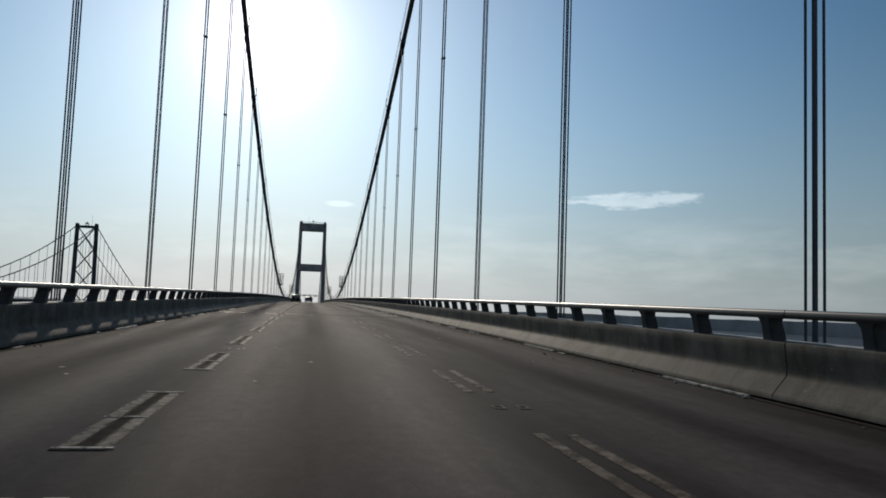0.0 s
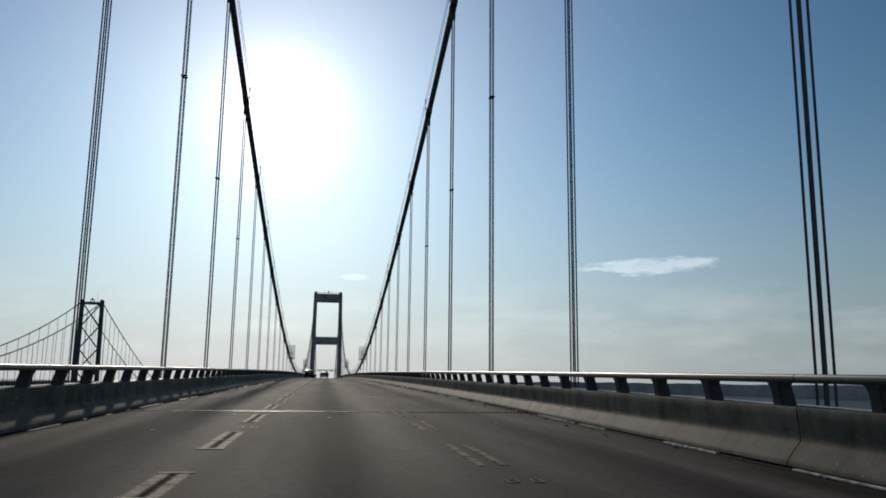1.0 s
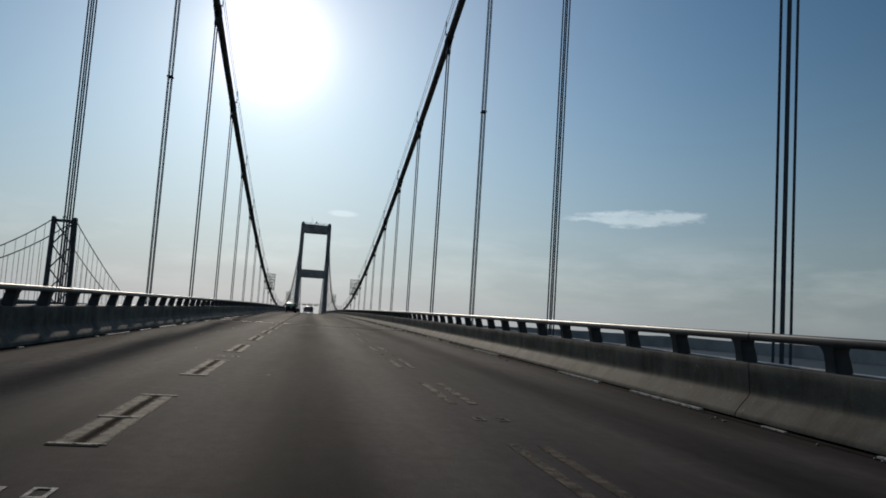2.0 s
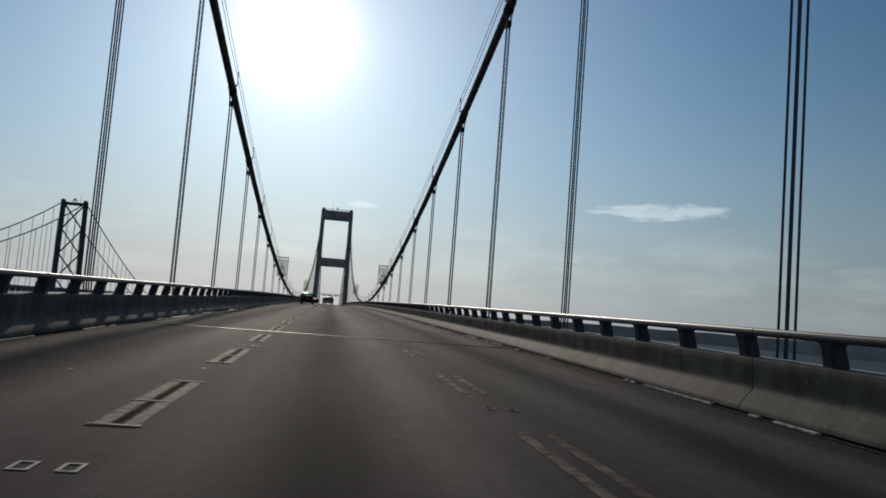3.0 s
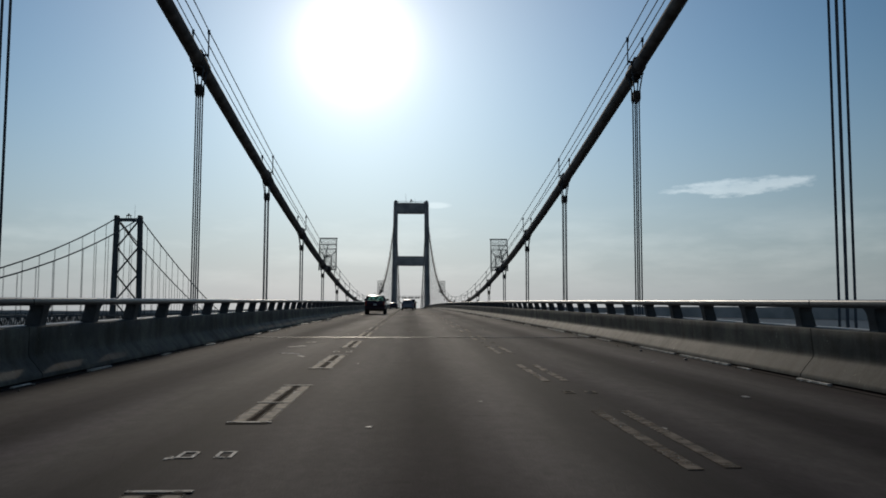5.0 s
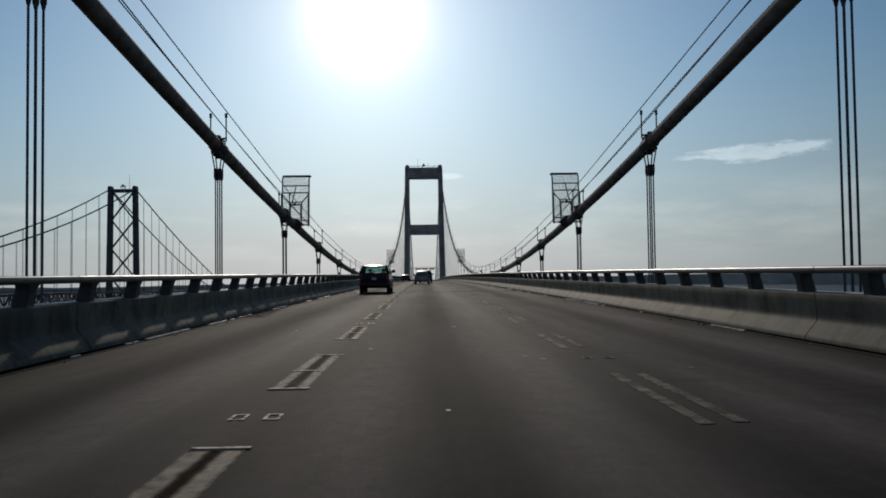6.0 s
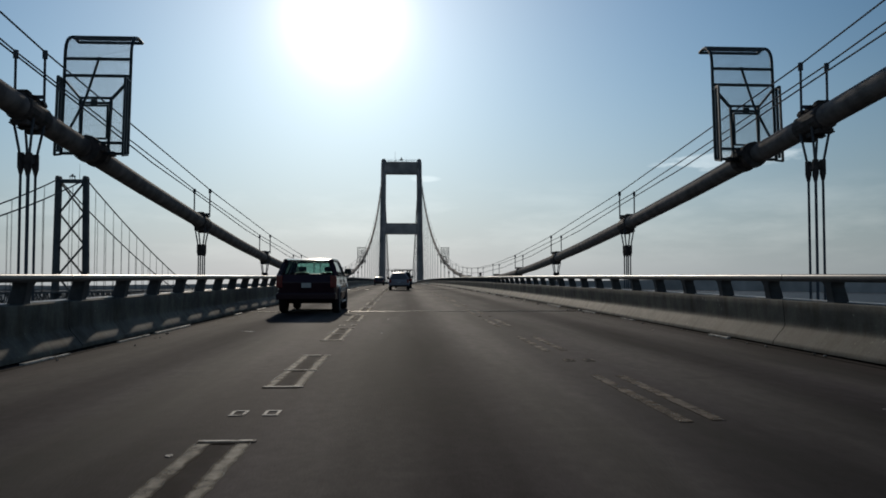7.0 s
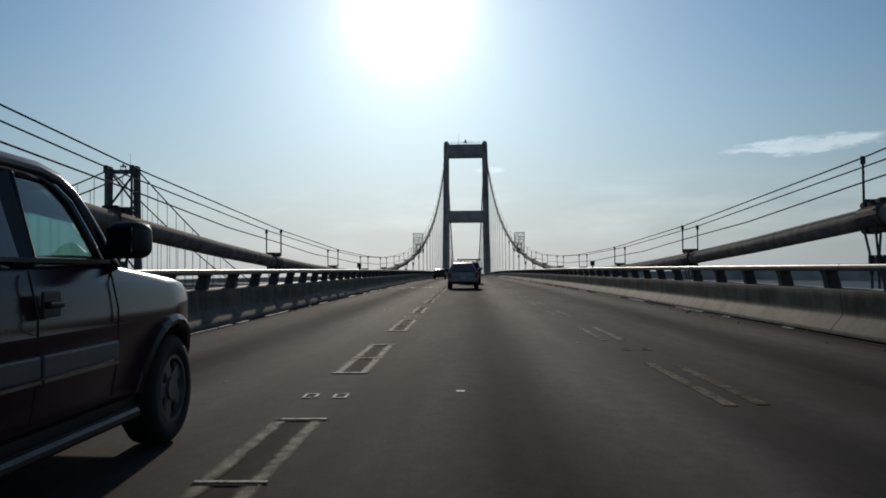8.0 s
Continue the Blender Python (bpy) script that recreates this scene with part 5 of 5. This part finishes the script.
            rod(bm, (s * (half - 0.02), -R - 0.15, 0.33), (s * (half - 0.02), yr + R + 0.15, 0.33), 0.04, 10)
            part("side_step", bm, BLACK, v, "black tubular side step")
        bm = bmesh.new()
        box(bm, s * (half - 0.46) - 0.16, s * (half - 0.46) + 0.16, front - 0.06, front + 0.06, hood - 0.38, hood - 0.18, bevel=0.03)
        part("headlight", bm, CLEAR_LENS, v)
        bm = bmesh.new()
        box(bm, s * (half - 0.14) - 0.10, s * (half - 0.14) + 0.10, yr - rear - 0.045, yr - rear + 0.2, belt - 0.42, belt - 0.02, bevel=0.03)
        part("tail_light", bm, RED_LENS, v)
        for wy in (0.0, yr):
            build_wheel(v, s * (half - 0.13), wy, r, 0.25, s)
    pane(v, "windscreen", [(-hb + 0.08, cowl - 0.06, belt), (hb - 0.08, cowl - 0.06, belt), (ht - 0.06, top0 + 0.07, roof - 0.09), (-ht + 0.06, top0 + 0.07, roof - 0.09)], glass)
    pane(v, "rear_window", [(-hb + 0.12, tail + 0.04, belt + 0.05), (hb - 0.12, tail + 0.04, belt + 0.05), (ht - 0.08, top1 - 0.01, roof - 0.11), (-ht + 0.08, top1 - 0.01, roof - 0.11)], glass)
    bm = bmesh.new()
    box(bm, -half + 0.05, half - 0.05, yr - rear - 0.12, yr - rear + 0.08, 0.46, 0.68, bevel=0.04)
    part("rear_bumper", bm, paint, v)
    bm = bmesh.new()
    box(bm, -half + 0.34, half - 0.34, front - 0.08, front + 0.13, 0.44, 0.66, bevel=0.04)
    part("front_bumper", bm, paint, v)
    bm = bmesh.new()
    box(bm, -0.15, 0.15, yr - rear - 0.05, yr - rear - 0.02, belt - 0.42, belt - 0.27)
    part("number_plate", bm, PLATE, v)
    bm = bmesh.new()
    box(bm, -half + 0.1, half - 0.1, yr + 0.2, -0.2, 0.30, sill + 0.12)
    part("underbody", bm, BLACK, v)
    if glass is TINTED:
        for sx in (-0.45, 0.45):
            bm = bmesh.new()
            box(bm, sx - 0.25, sx + 0.25, b_y - 0.12, b_y + 0.12, 0.7, 1.36, bevel=0.06)
            box(bm, sx - 0.13, sx + 0.13, b_y - 0.1, b_y + 0.04, 1.38, 1.56, bevel=0.05)
            part("seat", bm, TRIM, v, "grey cloth front seat")
        bm = bmesh.new()
        box(bm, -half + 0.12, half - 0.12, cowl - 0.45, cowl - 0.12, 1.0, belt - 0.02 + 0.06, bevel=0.05)
        part("dashboard", bm, BLACK, v)
    return v


vehicle("pickup_truck", "dark maroon four-door truck with grey side moulding", "truck", on_deck(197.85, -3.62, 0.0), MAROON, half=1.0, base=3.3, front=0.76, rear=1.1, sill=0.40, hood=1.14, belt=1.27, roof=1.81, r=0.385, cowl=-0.72, top0=-1.33, top1=-4.0, tail=-4.3, glass=TINTED, trim=True, door=-1.74)
vehicle("suv", "silver compact sport utility vehicle with dark rear window", "car", on_deck(242.2, -0.68, 0.0), SILVER, half=0.95, base=2.65, front=0.9, rear=0.85, hood=0.98, belt=1.04, roof=1.64, r=0.35, cowl=-0.3, top0=-0.95, top1=-3.05, tail=-3.45, tumble=0.39, glass=SMOKED)
vehicle("car", "small dark reddish car in the passing lane", "car", on_deck(304.5, -4.2, 0.0), DARK_RED, half=0.9, base=2.75, front=0.95, rear=1.0, sill=0.36, hood=0.9, belt=0.92, roof=1.46, r=0.33, cowl=-0.4, top0=-1.15, top1=-2.9, tail=-3.5)
carrier = vehicle("pickup_truck", "tall dark truck with a roof rack ahead of the silver car", "truck", on_deck(260.5, -0.2, 0.0), CHARCOAL, half=0.98, base=3.3, front=0.9, rear=1.2, sill=0.5, hood=1.1, belt=1.18, roof=1.85, r=0.38, cowl=-0.5, top0=-1.2, top1=-4.1, tail=-4.4)
for y in (-1.9, -3.7):
    bm = bmesh.new()
    bar(bm, (-1.0, y, 2.08), (1.0, y, 2.08), 0.07)
    for x in (-0.68, 0.68):
        bar(bm, (x, y, 1.82), (x, y, 2.08), 0.06)
    part("roof_rack_bar", bm, BLACK, carrier, "black roof rack bar")

# ---- road joints and markings ----
def build_markings():
    bm = bmesh.new()
    for y in (-0.10, 0.05):
        box(bm, -W, W, y, y + 0.035, -0.05, 0.012)
    box(bm, -W, W, -0.045, 0.045, -0.06, 0.003)
    jm = bpy.data.meshes.new("expansion_joint")
    bm.to_mesh(jm); bm.free(); jm.materials.append(JOINT_STEEL)
    for k in range(-1, 14):
        share("expansion_joint", jm, road, on_deck(k * 4 * PANEL, 0, 0.002))
    rnd = random.Random(4)
    variants = []
    for v, paint in enumerate(LINES):
        # raised pale bars across both ends and near the middle
        c = [(-0.23, 0.21, -0.02, 0.035), (-0.225, 0.2 - 0.03 * v, 1.46, 1.50), (-0.21, 0.21, 3.28, 3.33)]
        # third mesh: the shadow before each bar, painted as a dark strip
        variants.append((strip_mesh("lane_line", paint, [(-0.24, 0.24, 0.0, 3.3)], 0.004), strip_mesh("line_edge", PAINT_WHITE, c, 0.009), strip_mesh("tar_strip", GUTTER_AND_SHADOW, [(x0, x1 - 0.04, y0 - 0.05, y0 - 0.004) for x0, x1, y0, _ in c], 0.005)))
    for n in range(-8, 110):
        y = 6.055 * n + 1.575
        # the paint is best kept over the first part of the span
        v = 2 if 28 < y < 150 else (1 if rnd.random() < 0.75 else 0) if y < 185 else (0 if rnd.random() < 0.8 else 1)
        a, b, dark_marks = variants[v]
        x = -1.885 - 0.105 * max(0.0, min(1.0, (85 - y) / 35))
        share("lane_line", a, road, on_deck(y, x, 0.001))
        share("line_edge", b, road, on_deck(y, x, 0.003))
        if y < 290:
            share("tar_strip", dark_marks, road, on_deck(y, x, 0.0015))
    tan = strip_mesh("faded_lane_line", PAINT_TAN, [(-0.22, -0.10, 0, 3.0), (0.08, 0.20, 0.05, 2.95)])
    for n in range(-8, 110):
        share("faded_lane_line", tan, road, on_deck(6.056 * n + 5.4, 1.92, 0.001))
    sq = []
    for x in (-0.21, 0.08):
        sq += [(x, x + 0.14, 0, 0.03), (x, x + 0.14, 0.22, 0.25), (x, x + 0.03, 0.03, 0.22), (x + 0.11, x + 0.14, 0.03, 0.22)]
    sqm = strip_mesh("marker_square", PAINT_WHITE, sq)
    sqt = strip_mesh("marker_square_worn", PAINT_GREY, sq)
    for n in range(-3, 52):
        share("marker_square", sqm, road, on_deck(12.106 * n + 5.97, -1.90, 0.002))
        share("marker_square", sqt, road, on_deck(12.11 * n + 9.95, 1.95, 0.002))
    # gutter of dark sealer and grit
    gm = strip_mesh("gutter", GUTTER_AND_SHADOW, [(-0.035, 0.035, 0, PANEL)], 0.003)
    for s in (-1, 1):
        for k in range(-4, 58):
            share("gutter", gm, road, on_deck((k + 0.0) * PANEL, s * (W - 0.155), 0.0))
    # grit and small stones collected along the gutters
    bm = bmesh.new()
    for n in range(420):
        s = rnd.choice((-1, 1))
        y = rnd.uniform(4, 260)
        x = s * (W - 0.05 - abs(rnd.gauss(0, 0.22)))
        r = rnd.choice((0.010, 0.014, 0.018, 0.024))
        vs = bmesh.ops.create_icosphere(bm, subdivisions=1, radius=r)["verts"]
        for v in vs:
            v.co = Vector((v.co.x * rnd.uniform(.7, 1.5) + x, v.co.y * rnd.uniform(.8, 1.6) + y, v.co.z * 0.7 + deck(y) + r * 0.6))
    for n in range(90):
        y = rnd.uniform(6, 260)
        x = W - 0.03 - abs(rnd.gauss(0, 0.35))
        r = rnd.choice((0.022, 0.03, 0.042))
        vs = bmesh.ops.create_icosphere(bm, subdivisions=1, radius=r)["verts"]
        for v in vs:
            v.co = Vector((v.co.x * rnd.uniform(.7, 1.6) + x, v.co.y * rnd.uniform(.6, 1.8) + y, v.co.z * 0.6 + deck(y) + r * 0.5))
    grit = part("grit", bm, GRIT, road)
    tagged(grit, "small pale stones and grit along the gutters", kind="stuff")
    # pale scraps, and torn smears of old paint
    spots = [(rnd.uniform(-5.2, 5.2), rnd.uniform(5, 300), rnd.uniform(0.025, 0.06)) for n in range(90)]
    spots += [(-3.42, 141.2, 0.099), (-3.33, 141.33, 0.098), (-3.25, 141.5, 0.097), (-3.18, 141.62, 0.095), (-3.12, 141.5, 0.08), (-3.3, 141.35, 0.3), (-3.1, 138.75, 0.42), (-2.88, 138.5, 0.24), (-3.25, 143.5, 0.09), (-3.1, 143.52, 0.09), (-2.85, 143.5, 0.12), (-2.7, 137.9, 0.08), (-2.62, 137.7, 0.06), (-3.9, 185.7, 0.3)]
    for n, (x, y, size) in enumerate(spots):
        bm = bmesh.new()
        vs = []
        for k in range(17):
            a = 2 * math.pi * k / 17
            r = rnd.uniform(0.4, 1.0)
            vs.append(bm.verts.new((size * r * math.cos(a), (1.5 if size < 0.1 else 0.9) * size * r * math.sin(a), 0.004)))
        bm.faces.new(vs)
        bm.faces.new([bm.verts.new((v.co.x, v.co.y, 0)) for v in vs][::-1])
        bm.verts.ensure_lookup_table()
        for k in range(17):
            bm.faces.new((vs[k], vs[(k + 1) % 17], bm.verts[17 + (k + 1) % 17], bm.verts[17 + k]))
        ob = part("paint_scrap", bm, PAINT_WHITE if size < 0.1 else SMEAR, road)
        ob.matrix_local = on_deck(y, x, 0.002)


build_markings()
